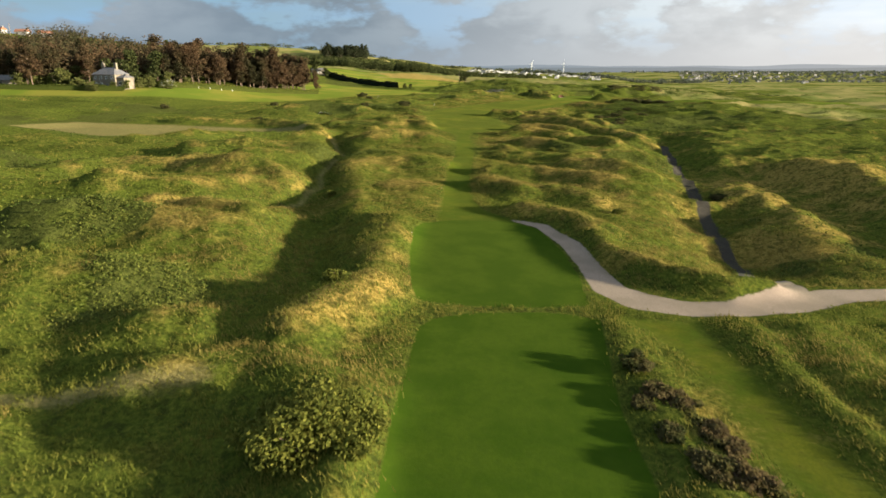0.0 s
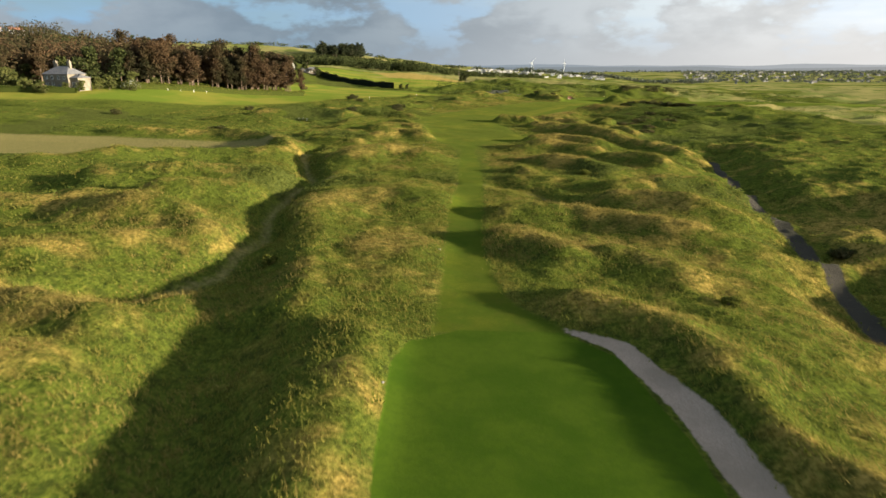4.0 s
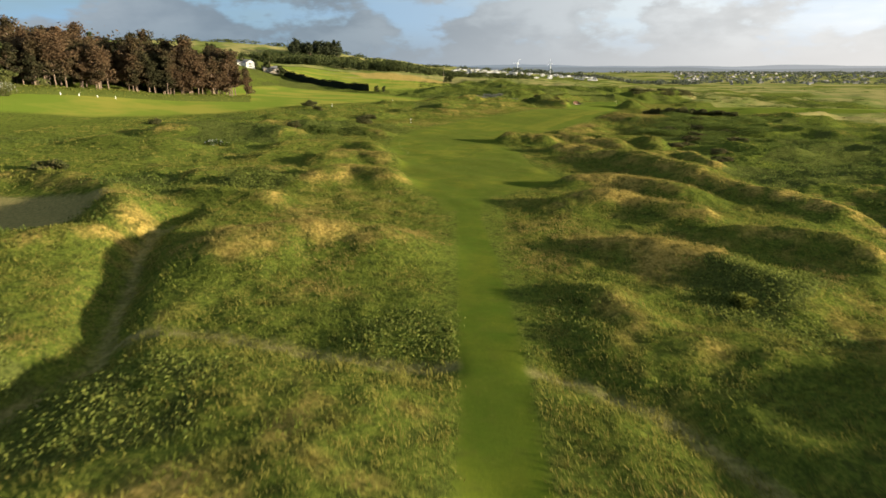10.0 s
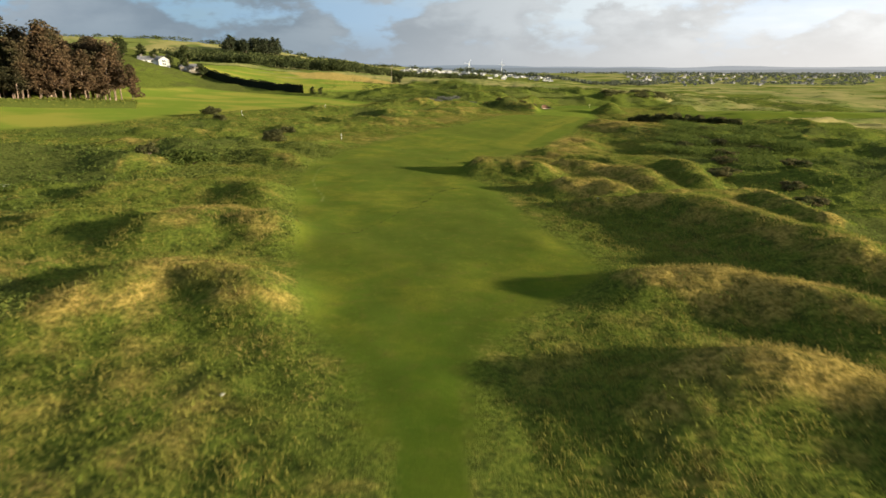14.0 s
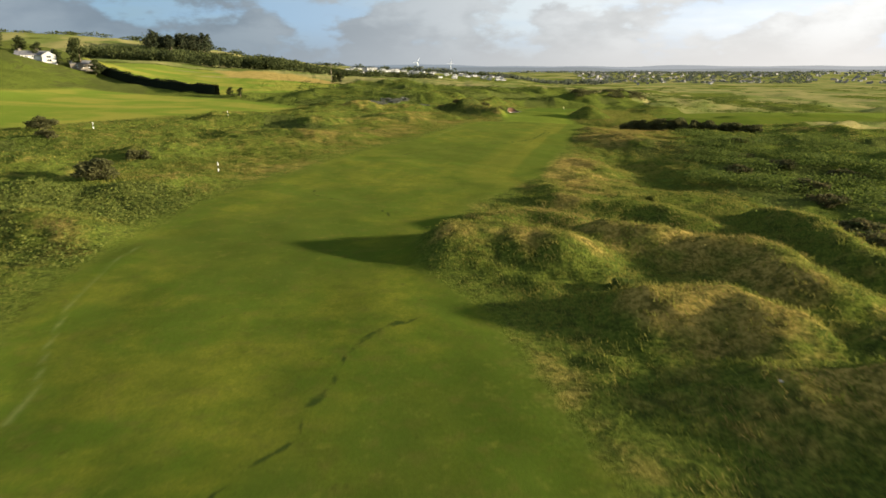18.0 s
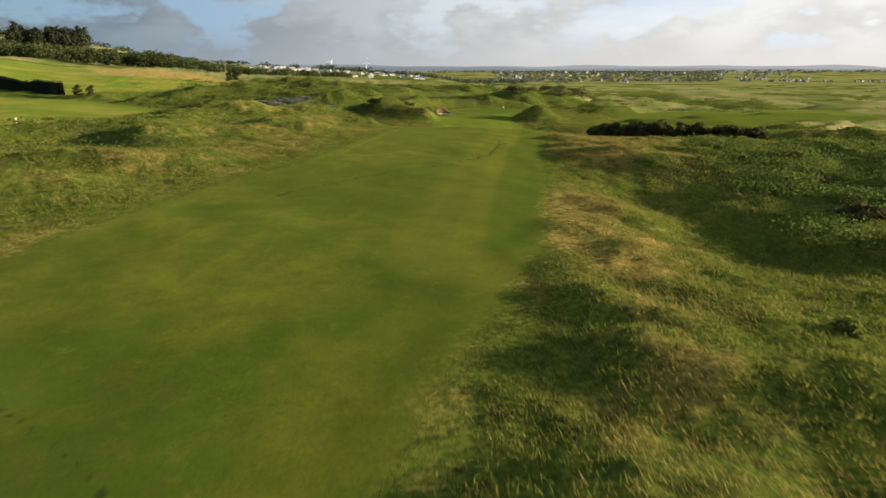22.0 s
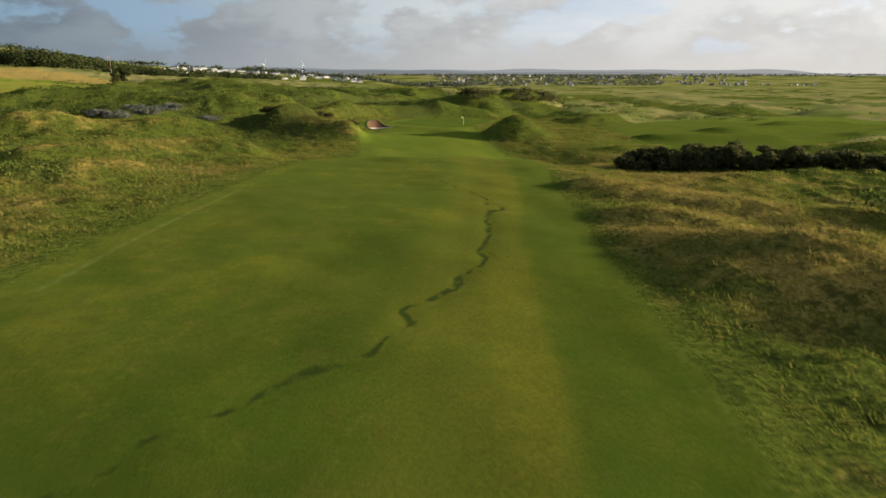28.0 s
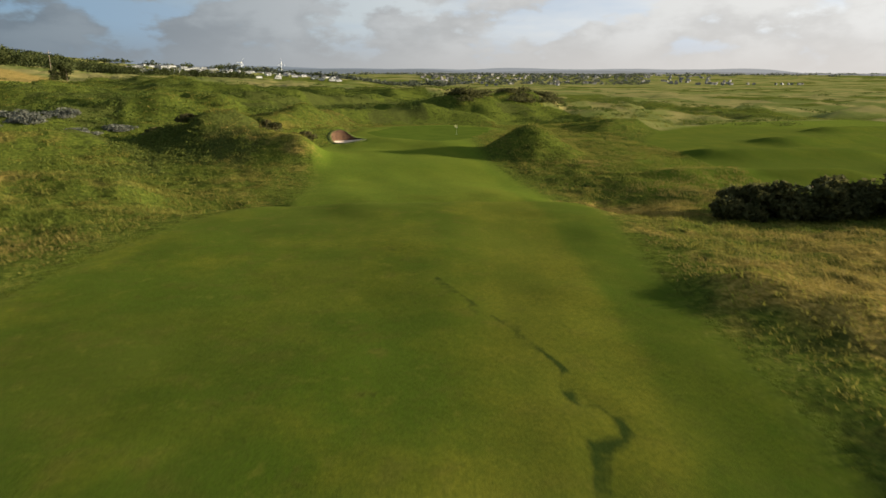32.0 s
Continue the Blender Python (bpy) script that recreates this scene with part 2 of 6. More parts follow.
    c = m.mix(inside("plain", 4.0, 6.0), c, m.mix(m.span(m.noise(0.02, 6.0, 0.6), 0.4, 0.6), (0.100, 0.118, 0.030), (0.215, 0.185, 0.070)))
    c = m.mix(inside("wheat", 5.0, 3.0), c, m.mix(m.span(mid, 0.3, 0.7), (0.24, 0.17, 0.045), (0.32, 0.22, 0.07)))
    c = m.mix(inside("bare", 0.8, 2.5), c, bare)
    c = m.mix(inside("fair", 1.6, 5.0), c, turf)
    c = m.mix(inside("strip", 0.5, 1.2), c, m.mix(0.35, turf, tee))
    c = m.mix(inside("tee", 0.10, 0.35), c, tee)
    c = m.mix(m.math("MULTIPLY", inside("edge", 0.25, 0.3), 0.4), c, (0.175, 0.185, 0.060))
    c = m.mix(inside("crack", 0.12, 0.35), c, (0.022, 0.034, 0.007))
    c = m.mix(inside("black", 0.2, 1.0), c, black)
    c = m.mix(inside("path", 0.12, 0.6), c, gravel)
    mown = m.math("MAXIMUM", m.math("MAXIMUM", inside("fair"), inside("strip")), m.math("MAXIMUM", inside("tee"), inside("path")))
    relief = m.math("ADD", m.math("MULTIPLY", fine, 0.6), m.math("MULTIPLY", tiny, 0.4))
    n = m.node("Bump", Distance=0.22)
    m.link(m.span(mown, 0.0, 1.0, 0.85, 0.15, False), n.inputs["Strength"])
    m.link(relief, n.inputs["Height"])
    m.link(n.outputs[0], m.bsdf.inputs["Normal"])
    # the nap of the grass catches light where it is seen along the ground
    m.bsdf.inputs["Sheen Weight"].default_value = 0.03
    m.bsdf.inputs["Sheen Roughness"].default_value = 0.45
    m.bsdf.inputs["Sheen Tint"].default_value = (0.62, 0.68, 0.16, 1)
    return m.done(c, 1.0, 0.0, 0.0)


M_GROUND = ground_material()
M_BLADE = leaf_material("marram_blades", (0.066, 0.088, 0.012), (0.142, 0.158, 0.024), (0.185, 0.160, 0.034), 0.16, 0.42)
M_STRAW = leaf_material("straw_heads", (0.145, 0.118, 0.028), (0.245, 0.190, 0.052), None, 0.1, 0.38)
M_SCRUB = leaf_material("scrub_leaves", (0.042, 0.064, 0.012), (0.104, 0.124, 0.024), None, 0.2, 0.45)
M_LEAFY = leaf_material("briar_leaves", (0.066, 0.092, 0.016), (0.165, 0.175, 0.036), None, 0.2, 0.45)
M_BUSH = leaf_material("shrub_leaves", (0.062, 0.078, 0.014), (0.185, 0.185, 0.034), None, 0.3, 0.4)
M_GORSE = leaf_material("gorse_spines", (0.034, 0.044, 0.013), (0.078, 0.086, 0.027), (0.11, 0.088, 0.038), 0.5, 0.4)
M_BANK = leaf_material("brown_gorse", (0.050, 0.058, 0.016), (0.120, 0.118, 0.034), (0.130, 0.092, 0.046), 0.7, 0.4)
M_DARK = leaf_material("dark_thicket", (0.046, 0.048, 0.018), (0.108, 0.104, 0.038), None, 0.3, 0.45)
M_PINE = leaf_material("pine_needles", (0.022, 0.024, 0.011), (0.058, 0.052, 0.023), (0.110, 0.068, 0.037), 0.06, 0.35)
M_BROAD = leaf_material("broad_leaves", (0.026, 0.036, 0.012), (0.074, 0.082, 0.026), None, 0.06, 0.3)
M_WOOD = leaf_material("mixed_wood_leaves", (0.024, 0.029, 0.013), (0.066, 0.062, 0.028), (0.074, 0.052, 0.030), 0.03, 0.3)
M_HILLPINE = leaf_material("dark_pine_needles", (0.024, 0.032, 0.016), (0.058, 0.064, 0.030), None, 0.06, 0.2)
M_SILVER = leaf_material("silver_leaves", (0.07, 0.075, 0.058), (0.20, 0.20, 0.165), None, 0.2, 0.2)
M_BARK = plain_material("bark", (0.13, 0.092, 0.066), (0.24, 0.175, 0.125), 2.0, 0.95, 0.02)
# dark leaves, with the hedge's shaded side put into the colour: near black
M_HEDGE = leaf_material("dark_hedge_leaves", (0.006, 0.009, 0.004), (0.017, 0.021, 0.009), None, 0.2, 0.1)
M_CARAVAN = plain_material("caravan_panels", (0.55, 0.55, 0.53), (0.66, 0.65, 0.63), 0.4, 0.6)
# wall and roof greys of the town carry the haze over it
M_TOWN = plain_material("haze_muted_house_walls", (0.22, 0.22, 0.22), (0.40, 0.39, 0.37), 0.05, 0.85)
M_TOWNROOF = plain_material("grey_brown_roofs", (0.13, 0.115, 0.105), (0.22, 0.20, 0.185), 0.05, 0.9)
M_GARDEN = leaf_material("garden_leaves", (0.066, 0.080, 0.022), (0.150, 0.150, 0.046), None, 0.1, 0.35)
# far foliage: haze painted in as a paler, greyer green
M_HAZYLEAF = leaf_material("haze_paled_far_leaves", (0.064, 0.078, 0.052), (0.120, 0.128, 0.092), None, 0.02, 0.3)
M_FLOWER = leaf_material("white_blossom", (0.30, 0.30, 0.26), (0.48, 0.48, 0.42), None, 0.3, 0.2)
M_RENDER = plain_material("pale_render", (0.17, 0.145, 0.11), (0.24, 0.21, 0.165), 0.6, 0.85, 0.004)
M_WHITE = plain_material("white_paint", (0.74, 0.74, 0.72), (0.84, 0.84, 0.82), 2.0, 0.55)
M_PALE = plain_material("dull_white_wall", (0.50, 0.48, 0.45), (0.62, 0.60, 0.56), 0.4, 0.8)
M_BLACK = plain_material("black_paint", (0.02, 0.02, 0.022), (0.05, 0.05, 0.05), 2.0, 0.5)
M_SLATE = plain_material("slate_roof", (0.10, 0.10, 0.11), (0.19, 0.18, 0.18), 1.2, 0.7, 0.01)
M_TILE = plain_material("red_tile_roof", (0.22, 0.10, 0.06), (0.32, 0.16, 0.10), 1.2, 0.8, 0.01)
M_GLASS = plain_material("window_glass", (0.02, 0.025, 0.03), (0.05, 0.06, 0.07), 1.0, 0.08)
M_WOODEN = plain_material("weathered_wood", (0.19, 0.15, 0.11), (0.30, 0.25, 0.19), 3.0, 0.9, 0.005)
M_SAND = plain_material("bunker_sand", (0.55, 0.44, 0.34), (0.66, 0.54, 0.43), 1.5, 0.95, 0.02)
M_SOD = plain_material("sod_wall", (0.075, 0.042, 0.025), (0.15, 0.082, 0.046), 2.5, 0.95, 0.03)
M_STEEL = plain_material("grey_steel", (0.55, 0.56, 0.58), (0.66, 0.67, 0.68), 2.0, 0.45, 0.0, 0.3)
M_YELLOW = plain_material("yellow_cloth", (0.78, 0.72, 0.34), (0.86, 0.82, 0.50), 4.0, 0.8)

# ---- the lie of the land ----
def hashed(i, j, seed):
    v = np.sin(i * 127.1 + j * 311.7 + seed * 74.7) * 43758.5453
    return v - np.floor(v)


def value_noise(x, y, seed=0):
    i, j = np.floor(x), np.floor(y)
    u, v = x - i, y - j
    u, v = u * u * u * (u * (u * 6 - 15) + 10), v * v * v * (v * (v * 6 - 15) + 10)
    a, b = hashed(i, j, seed), hashed(i + 1, j, seed)
    c, d = hashed(i, j + 1, seed), hashed(i + 1, j + 1, seed)
    return (a * (1 - u) + b * u) * (1 - v) + (c * (1 - u) + d * u) * v


def fractal(x, y, seed=0, octaves=4, gain=0.5):
    s, amp, tot = 0.0, 1.0, 0.0
    for k in range(octaves):
        s = s + amp * value_noise(x * 2 ** k + 17.3 * k, y * 2 ** k - 9.1 * k, seed + k)
        tot, amp = tot + amp, amp * gain
    return s / tot


def step(v, a, b):
    t = np.clip((v - a) / (b - a), 0, 1)
    return t * t * (3 - 2 * t)


def to_segment(x, y, x0, y0, x1, y1):
    dx, dy = x1 - x0, y1 - y0
    t = np.clip(((x - x0) * dx + (y - y0) * dy) / max(dx * dx + dy * dy, 1e-9), 0, 1)
    return np.hypot(x - x0 - t * dx, y - y0 - t * dy), t


def to_line(x, y, points, widths=None):
    """Distance to a broken line, less its half width."""
    best = np.full(np.shape(x), 1e6)
    for k in range(len(points) - 1):
        d, t = to_segment(x, y, *points[k], *points[k + 1])
        if widths:
            d = d - (widths[k] * (1 - t) + widths[k + 1] * t)
        best = np.minimum(best, d)
    return best


def to_shape(x, y, points):
    """Signed distance to a closed outline, negative inside."""
    best = np.full(np.shape(x), 1e6)
    odd = np.zeros(np.shape(x), bool)
    for k in range(len(points)):
        (x0, y0), (x1, y1) = points[k], points[(k + 1) % len(points)]
        best = np.minimum(best, to_segment(x, y, x0, y0, x1, y1)[0])
        if y0 != y1:
            odd ^= ((y0 > y) != (y1 > y)) & (x < (x1 - x0) * (y - y0) / (y1 - y0) + x0)
    return np.where(odd, -best, best)


# outlines of what is mown, trodden or sown
BACK_TEE = [(-1.8, 43.1), (-2.7, 29.8), (-3.1, 5.1), (10.3, 5.1), (10.9, 31.8), (12.9, 45.5), (10.8, 46.6), (8, 46.9), (2.4, 46.3), (-0.6, 45)]
FRONT_TEE = [(-2.1, 48.6), (-2.8, 51.4), (-3.6, 61.5), (-3.6, 71.5), (-2.7, 75.5), (1, 78), (8.7, 78), (12.1, 74), (13.4, 64.5), (13.5, 56.5), (12.8, 48.7), (8.2, 48), (3.1, 47.8)]
STRIP = [(-0.9, 77.5), (-0.4, 90.5), (0.1, 111.5), (1.8, 135.5), (2.7, 161.5), (3.1, 179.5), (3.7, 200.5), (8.4, 200.5), (7, 179.5), (7, 161.5), (6.4, 138.5), (4.7, 111.5), (4.2, 96.5), (4.6, 89.5), (5.8, 83.5), (9.8, 77.5)]
FAIRWAY = [(2.2, 183.5), (1.2, 190.5), (-2.3, 198.5), (-5.2, 211.5), (-6.3, 223.5), (-7.8, 236.5), (-9.9, 248.3), (-9.9, 263.1), (-5, 285.6), (1.4, 301.2), (8.1, 314.5), (20.3, 336.3), (27.2, 343.9), (36.1, 360.8),
           (43, 374.9), (50.9, 390.1), (56.7, 398.3), (62.6, 403.4), (69.4, 417.6), (75.7, 443.7), (83.9, 454.5), (92, 471), (108, 486), (126, 488), (130, 476), (118, 466),
           (105.6, 451.3), (97.9, 430), (94.3, 412.5), (89.9, 394.2), (78.9, 375.9), (69.1, 356.1), (60.9, 338.2), (51.6, 319.3), (44, 305), (36.2, 294.4), (28.2, 284.6), (22.2, 274.8),
           (18.1, 267), (17.2, 259.1), (20.3, 249.3), (20.9, 237.5), (20.9, 225.5), (23.5, 213.5), (22.5, 206.5), (13.8, 199.5), (8.6, 191.5), (7.4, 183.5)]
GREEN = [(90, 462), (90, 452), (97, 444), (106, 449), (116, 462), (122, 472), (116, 480), (102, 477)]
RIGHT_RIDE = [(14.8, 46.2), (17.5, 40.1), (17.5, 30.8), (17.9, 5.1), (21.8, 5.1), (21.8, 27.7), (21.8, 32.9), (21.3, 39.6), (21, 45.8)]
PATH, PATH_W = [(9.2, 78.3), (12.7, 75.5), (14.7, 67.5), (15.2, 59.5), (15.7, 52.9), (17.7, 50.2), (21.1, 48.7), (25.7, 48.7), (31.3, 50.6), (37, 53.2), (44.2, 54.2), (77, 55.5)], [0.3, 0.9, 1.1, 1.15, 1.7, 2.2, 1.7, 1.4, 1.9, 1.7, 1.4, 1.4]
SPUR, SPUR_W = [(32.4, 51.9), (34.4, 56.5), (35.2, 61.5), (35.7, 67.5)], [1.6, 1.2, 1.0, 1.0]
BLACK, BLACK_W = [(35.7, 66.5), (37.8, 78.5), (42.6, 95.5), (48.8, 119.5), (53.4, 139.5), (61.6, 166.5), (67.8, 191.5)], [0.8, 0.9, 1.1, 1.2, 1.2, 1.3, 1.3]
BARE = [(-92, 157), (-72, 158), (-54, 165), (-42, 172), (-40, 180), (-50, 184), (-60, 185), (-84, 187), (-112, 186), (-124, 172)]
RANGE = [(-230, 262), (-150, 270), (-100, 288), (-74, 318), (-60, 352), (-46, 372), (-28, 412), (-8, 425), (-4, 470), (-30, 505), (-48, 515), (-105, 530), (-120, 470), (-95, 400), (-90, 372), (-132, 332), (-160, 300), (-230, 292)]
FAR_FIELD = [(-120, 596), (-42, 532), (10, 590), (22, 690), (-10, 784), (-130, 790), (-190, 750)]
WHEAT = [(-62, 700), (10, 672), (18, 700), (-22, 800), (-90, 806)]
NEXT_FAIRWAY = [(104, 404), (140, 398), (200, 420), (300, 440), (330, 520), (230, 500), (170, 470), (128, 432)]
HOLLOW_RIDE = [(40, 440), (56, 450), (60, 462), (40, 470), (20, 462)]
CRACK = [(23.2, 325.5), (25.2, 326.7), (27.0, 328.4), (31.1, 331.9), (34.6, 334.9), (37.3, 336.7), (39.6, 337.6), (41.3, 338.7), (43.0, 339.5), (44.3, 340.7), (45.8, 341.1), (47.6, 341.7), (49.6, 343.3), (51.2, 345.9), (54.4, 348.2), (56.4, 350.0), (58.8, 352.2), (60.1, 355.1), (62.9, 359.9), (65.8, 364.1), (66.8, 367.6)]
CRACK_TIP = [(66.9, 367.9), (67.3, 370.8), (67.1, 372.2), (67.2, 375.1), (66.8, 377.5), (66.7, 379.2)]
SIDE_CRACK = [(-4.2, 222.5), (-1.1, 222.5), (0.8, 223.5), (1.6, 225.5), (3.4, 228.5), (5.5, 233.5), (7.6, 236.5), (11.1, 245.4), (15.7, 249.3)]
THIRD_CRACK = [(4.8, 295.9), (6.3, 294.7), (9.0, 287.2), (12.0, 285.0), (15.0, 281.0), (16.2, 277.7)]
# worn edge lines of the mowing
EDGE_LINES = [[(-5.0, 239.0), (-5.1, 242.2), (-6.6, 247.5), (-7.8, 254.0), (-7.9, 262.4), (-6.9, 267.2)],
              [(34.5, 353.4), (35.8, 356.3), (39.5, 364.0), (41.7, 368.6), (46.8, 379.1)]]
GULLY = [(-37, 81.5), (-28.7, 86.5), (-23.1, 93.5), (-22.1, 105.5), (-24.6, 117.5), (-25.1, 128.5), (-22.9, 141.5), (-26.7, 152.5), (-31.8, 169.5), (-31.8, 177.5)]
CROSSING = [(-23.1, 144.5), (-17.4, 144.5), (-10.3, 142.5), (-2, 140), (4.1, 139.5), (9.3, 138.5), (13.9, 134), (17, 127.5), (22.6, 120.5)]

RIDGES, HOLLOWS, FIELDS = [], [], []


def ridge(h, w, *points):
    """A dune: its height over the ground about it, half width, and the line of its crest."""
    RIDGES.append((h, w, points))


def hollow(h, w, *points):
    HOLLOWS.append((h, w, points))


# beside the tees
ridge(2.1, 2.8, (-10.8, 40.6), (-8.2, 45.7), (-6, 49.3))
ridge(1.3, 2.6, (-6.7, 53.4), (-6.4, 63.5), (-5.7, 74.5))
ridge(1.2, 2.8, (-9.4, 60), (-8.8, 67.5), (-7.2, 75.5))
ridge(2.2, 3.0, (-45.2, 76.5), (-38, 81.5), (-24.6, 75.5))
ridge(2.6, 5.0, (-47.2, 67.5), (-33.9, 68.5), (-25.7, 67.5))
ridge(2.4, 5.0, (-43.1, 48.3), (-28.8, 49.3))
ridge(1.6, 2.6, (-22.1, 41.1), (-18.5, 41.6))
ridge(1.2, 3.0, (-18.5, 34.4), (-11.3, 35.4), (-5.6, 31.8))
ridge(1.5, 2.0, (-5.3, 30.8), (-4.9, 14.4))
ridge(1.8, 4.0, (-37, 25.7), (-26.7, 24.6))
hollow(0.4, 6.5, (-14.4, 31.8), (-17.5, 14.4))
hollow(0.9, 5.0, (-28.8, 39), (-37, 32.9))
ridge(2.8, 5.5, (-67.8, 105.5), (-48.2, 111.5), (-30.8, 104.5), (-26.7, 99.5))
ridge(2.3, 4.0, (-49.3, 89.5), (-37, 93.5), (-31.8, 95.5))
ridge(0.45, 2.0, (13.6, 43.1), (13.8, 34.9), (13.1, 24.6), (13.1, 12.3))
ridge(0.5, 1.6, (24.2, 45.2), (24.2, 34.9), (24.6, 22.6), (24.6, 10.3))
ridge(0.7, 2.8, (28.8, 43.1), (29.8, 30.8), (30.8, 16.4))
ridge(1.7, 2.2, (17.5, 70.5), (18.7, 61.5), (22.1, 55.5), (26.7, 52.6), (30.3, 53))
ridge(1.7, 3.0, (11.8, 83.5), (16.4, 78.5), (19, 71.5))
# left of the strip
ridge(3.0, 6.5, (-65.5, 259.1), (-49.1, 265), (-36.9, 259.1))
ridge(2.4, 5.0, (-46.7, 284.6), (-32.5, 282.7), (-25.4, 286.6))
ridge(2.0, 5.0, (-72, 237.5), (-53.5, 233.5))
ridge(1.8, 4.5, (-52, 306), (-33.8, 309.8))
ridge(0.9, 5.0, (-16.9, 82.5), (-12.8, 88.5), (-5.1, 88.5))
ridge(0.9, 5.0, (-16.4, 98.5), (-12.3, 100.5), (-4.1, 97.5))
ridge(1.7, 6.0, (-17.4, 115.5), (-14.4, 122.5), (-7.2, 125.5), (-2.5, 122.5))
ridge(1.2, 3.5, (-15.9, 135.5), (-9.2, 134.5), (-4.1, 132.5))
ridge(2.7, 5.0, (-39, 118.5), (-30.8, 122.5))
ridge(2.3, 5.0, (-51.3, 127.5), (-37, 133.5), (-28.7, 133.5))
ridge(1.9, 4.0, (-73.9, 143.5), (-55.4, 155.5), (-39, 161.5), (-33.4, 164.5))
ridge(2.3, 4.0, (-34.9, 172.5), (-43.2, 185.5), (-57.5, 193.5), (-82.2, 193.5))
ridge(2.8, 5.4, (-19, 160.5), (-13.3, 164.5), (-5.6, 163.5))
ridge(1.7, 3.2, (-31.9, 187.5), (-21.6, 184.5))
ridge(1.7, 3.0, (-29.8, 197.5), (-18.5, 198.5))
ridge(2.7, 4.6, (-17, 201.5), (-12.6, 205), (-7, 202.3))
ridge(2.5, 4.6, (-19, 220), (-14, 225), (-8.8, 221.5))
ridge(1.6, 3.0, (-37, 201.5), (-24.7, 206.5))
ridge(2.0, 4.0, (-32, 240.5), (-18.6, 244.4), (-12.5, 238.5))
ridge(1.5, 3.0, (-31.9, 224.5), (-23.7, 226.5))
ridge(1.8, 3.6, (-34.7, 275.8), (-20.5, 274.8), (-13.4, 270.9))
ridge(1.5, 3.2, (-22.7, 249.3), (-13.5, 244.4))
ridge(1.4, 3.2, (-15.3, 290.5), (-9.2, 296.4))
ridge(1.5, 4.0, (-21.3, 321.2), (-9.2, 328.7), (2.7, 332.5))
ridge(1.6, 4.5, (-9.9, 349.5), (7.1, 345.7), (14.9, 349.5))
ridge(1.6, 4.5, (6.2, 374.9), (27.1, 385.1), (34.7, 389.1))
ridge(1.6, 4.0, (27.3, 400.3), (42.5, 413.5), (50.2, 412.5))
ridge(1.0, 3.2, (-12, 82), (-13.5, 92), (-15.5, 104), (-18, 114))
# right of the strip
ridge(1.8, 3.2, (6.7, 102.5), (9.8, 101), (12.3, 96.5))
ridge(1.9, 3.2, (9.3, 115.5), (17.5, 115.5), (23.6, 111.5), (29.8, 106.5))
ridge(1.7, 3.0, (17.5, 96.5), (22.6, 91.5))
ridge(1.9, 3.6, (26.7, 125.5), (33.9, 122.5), (40.1, 117.5))
ridge(1.6, 3.6, (27.8, 133.5), (41.1, 140.5), (51.4, 137.5))
ridge(1.0, 3.2, (13.4, 143.5), (24.7, 140.5), (29.8, 137.5))
ridge(1.2, 2.6, (13.9, 152.5), (15.9, 146))
ridge(1.6, 3.2, (19.5, 164.5), (27.7, 159.5), (31.3, 152.5))
ridge(1.8, 3.0, (21.6, 165.5), (28.3, 160.5))
ridge(2.2, 4.2, (19.5, 185.5), (26.7, 186.5), (34.9, 179.5))
ridge(2.3, 4.2, (24.6, 203), (31.8, 202.5), (39.5, 195.5))
ridge(1.9, 3.2, (37, 172.5), (45.2, 163.5))
ridge(1.9, 3.4, (22.1, 188), (26.7, 186.5))
ridge(2.2, 4.0, (45.1, 208.5), (55.4, 192.5), (61.6, 181.5))
ridge(1.7, 3.2, (38, 234), (44.4, 232.5), (50, 225), (50.5, 212))
ridge(2.0, 3.4, (44, 239.5), (58.4, 241.5), (58.4, 226.5))
ridge(2.4, 3.8, (31.1, 246.4), (36.2, 246.9), (37.8, 242.5))
ridge(1.9, 4.0, (34, 234.8), (38.5, 233.6), (43, 229))
ridge(3.3, 6.4, (43, 229), (46, 221), (47, 209))
ridge(2.7, 4.6, (20.7, 263.5), (25.3, 263.1), (29.9, 260.6))
ridge(1.5, 3.2, (25.6, 272), (31, 273.4), (34.2, 270.8))
ridge(2.3, 3.6, (35.5, 265), (41.6, 261.6), (46.8, 257.2), (45.9, 248.3))
ridge(2.0, 3.0, (58.8, 271.9), (60.9, 267), (55.6, 253.2))
ridge(1.4, 3.0, (38.6, 283), (43.4, 279.8), (48.5, 277), (49.6, 270.9))
ridge(0.4, 2.8, (42.2, 296.4), (46.2, 294.4), (50.3, 289.5), (47.9, 283.6))
ridge(0.8, 2.4, (40.2, 291.5), (42.8, 285.6))
ridge(0.4, 2.8, (47.9, 308.4), (51.9, 308.8), (49.2, 299.3))
ridge(0.8, 3.0, (57.6, 317.4), (56.8, 310.7))
ridge(0.8, 3.2, (71.4, 342.9), (77.5, 336.3))
ridge(0.8, 3.2, (76.6, 358.9), (79.7, 351.4))
ridge(0.9, 3.4, (81.5, 370.9), (85, 361.7), (90, 355.1))
ridge(0.7, 3.0, (72.1, 351.4), (79.1, 343.9))
ridge(1.0, 5.0, (96.9, 377), (115.4, 368.8))
for _h, _w, _a, _b in ((1.1, 4.0, (118, 410), (140, 404)), (1.3, 4.5, (138, 424), (168, 420)), (1.1, 4.0, (158, 402), (190, 410)), (1.4, 5.0, (170, 436), (205, 442)), (1.2, 5.0, (206, 424), (240, 432)), (1.5, 5.0, (225, 462), (262, 466)), (1.3, 5.0, (250, 440), (290, 448))):
    ridge(_h, _w, _a, _b)
# about the green

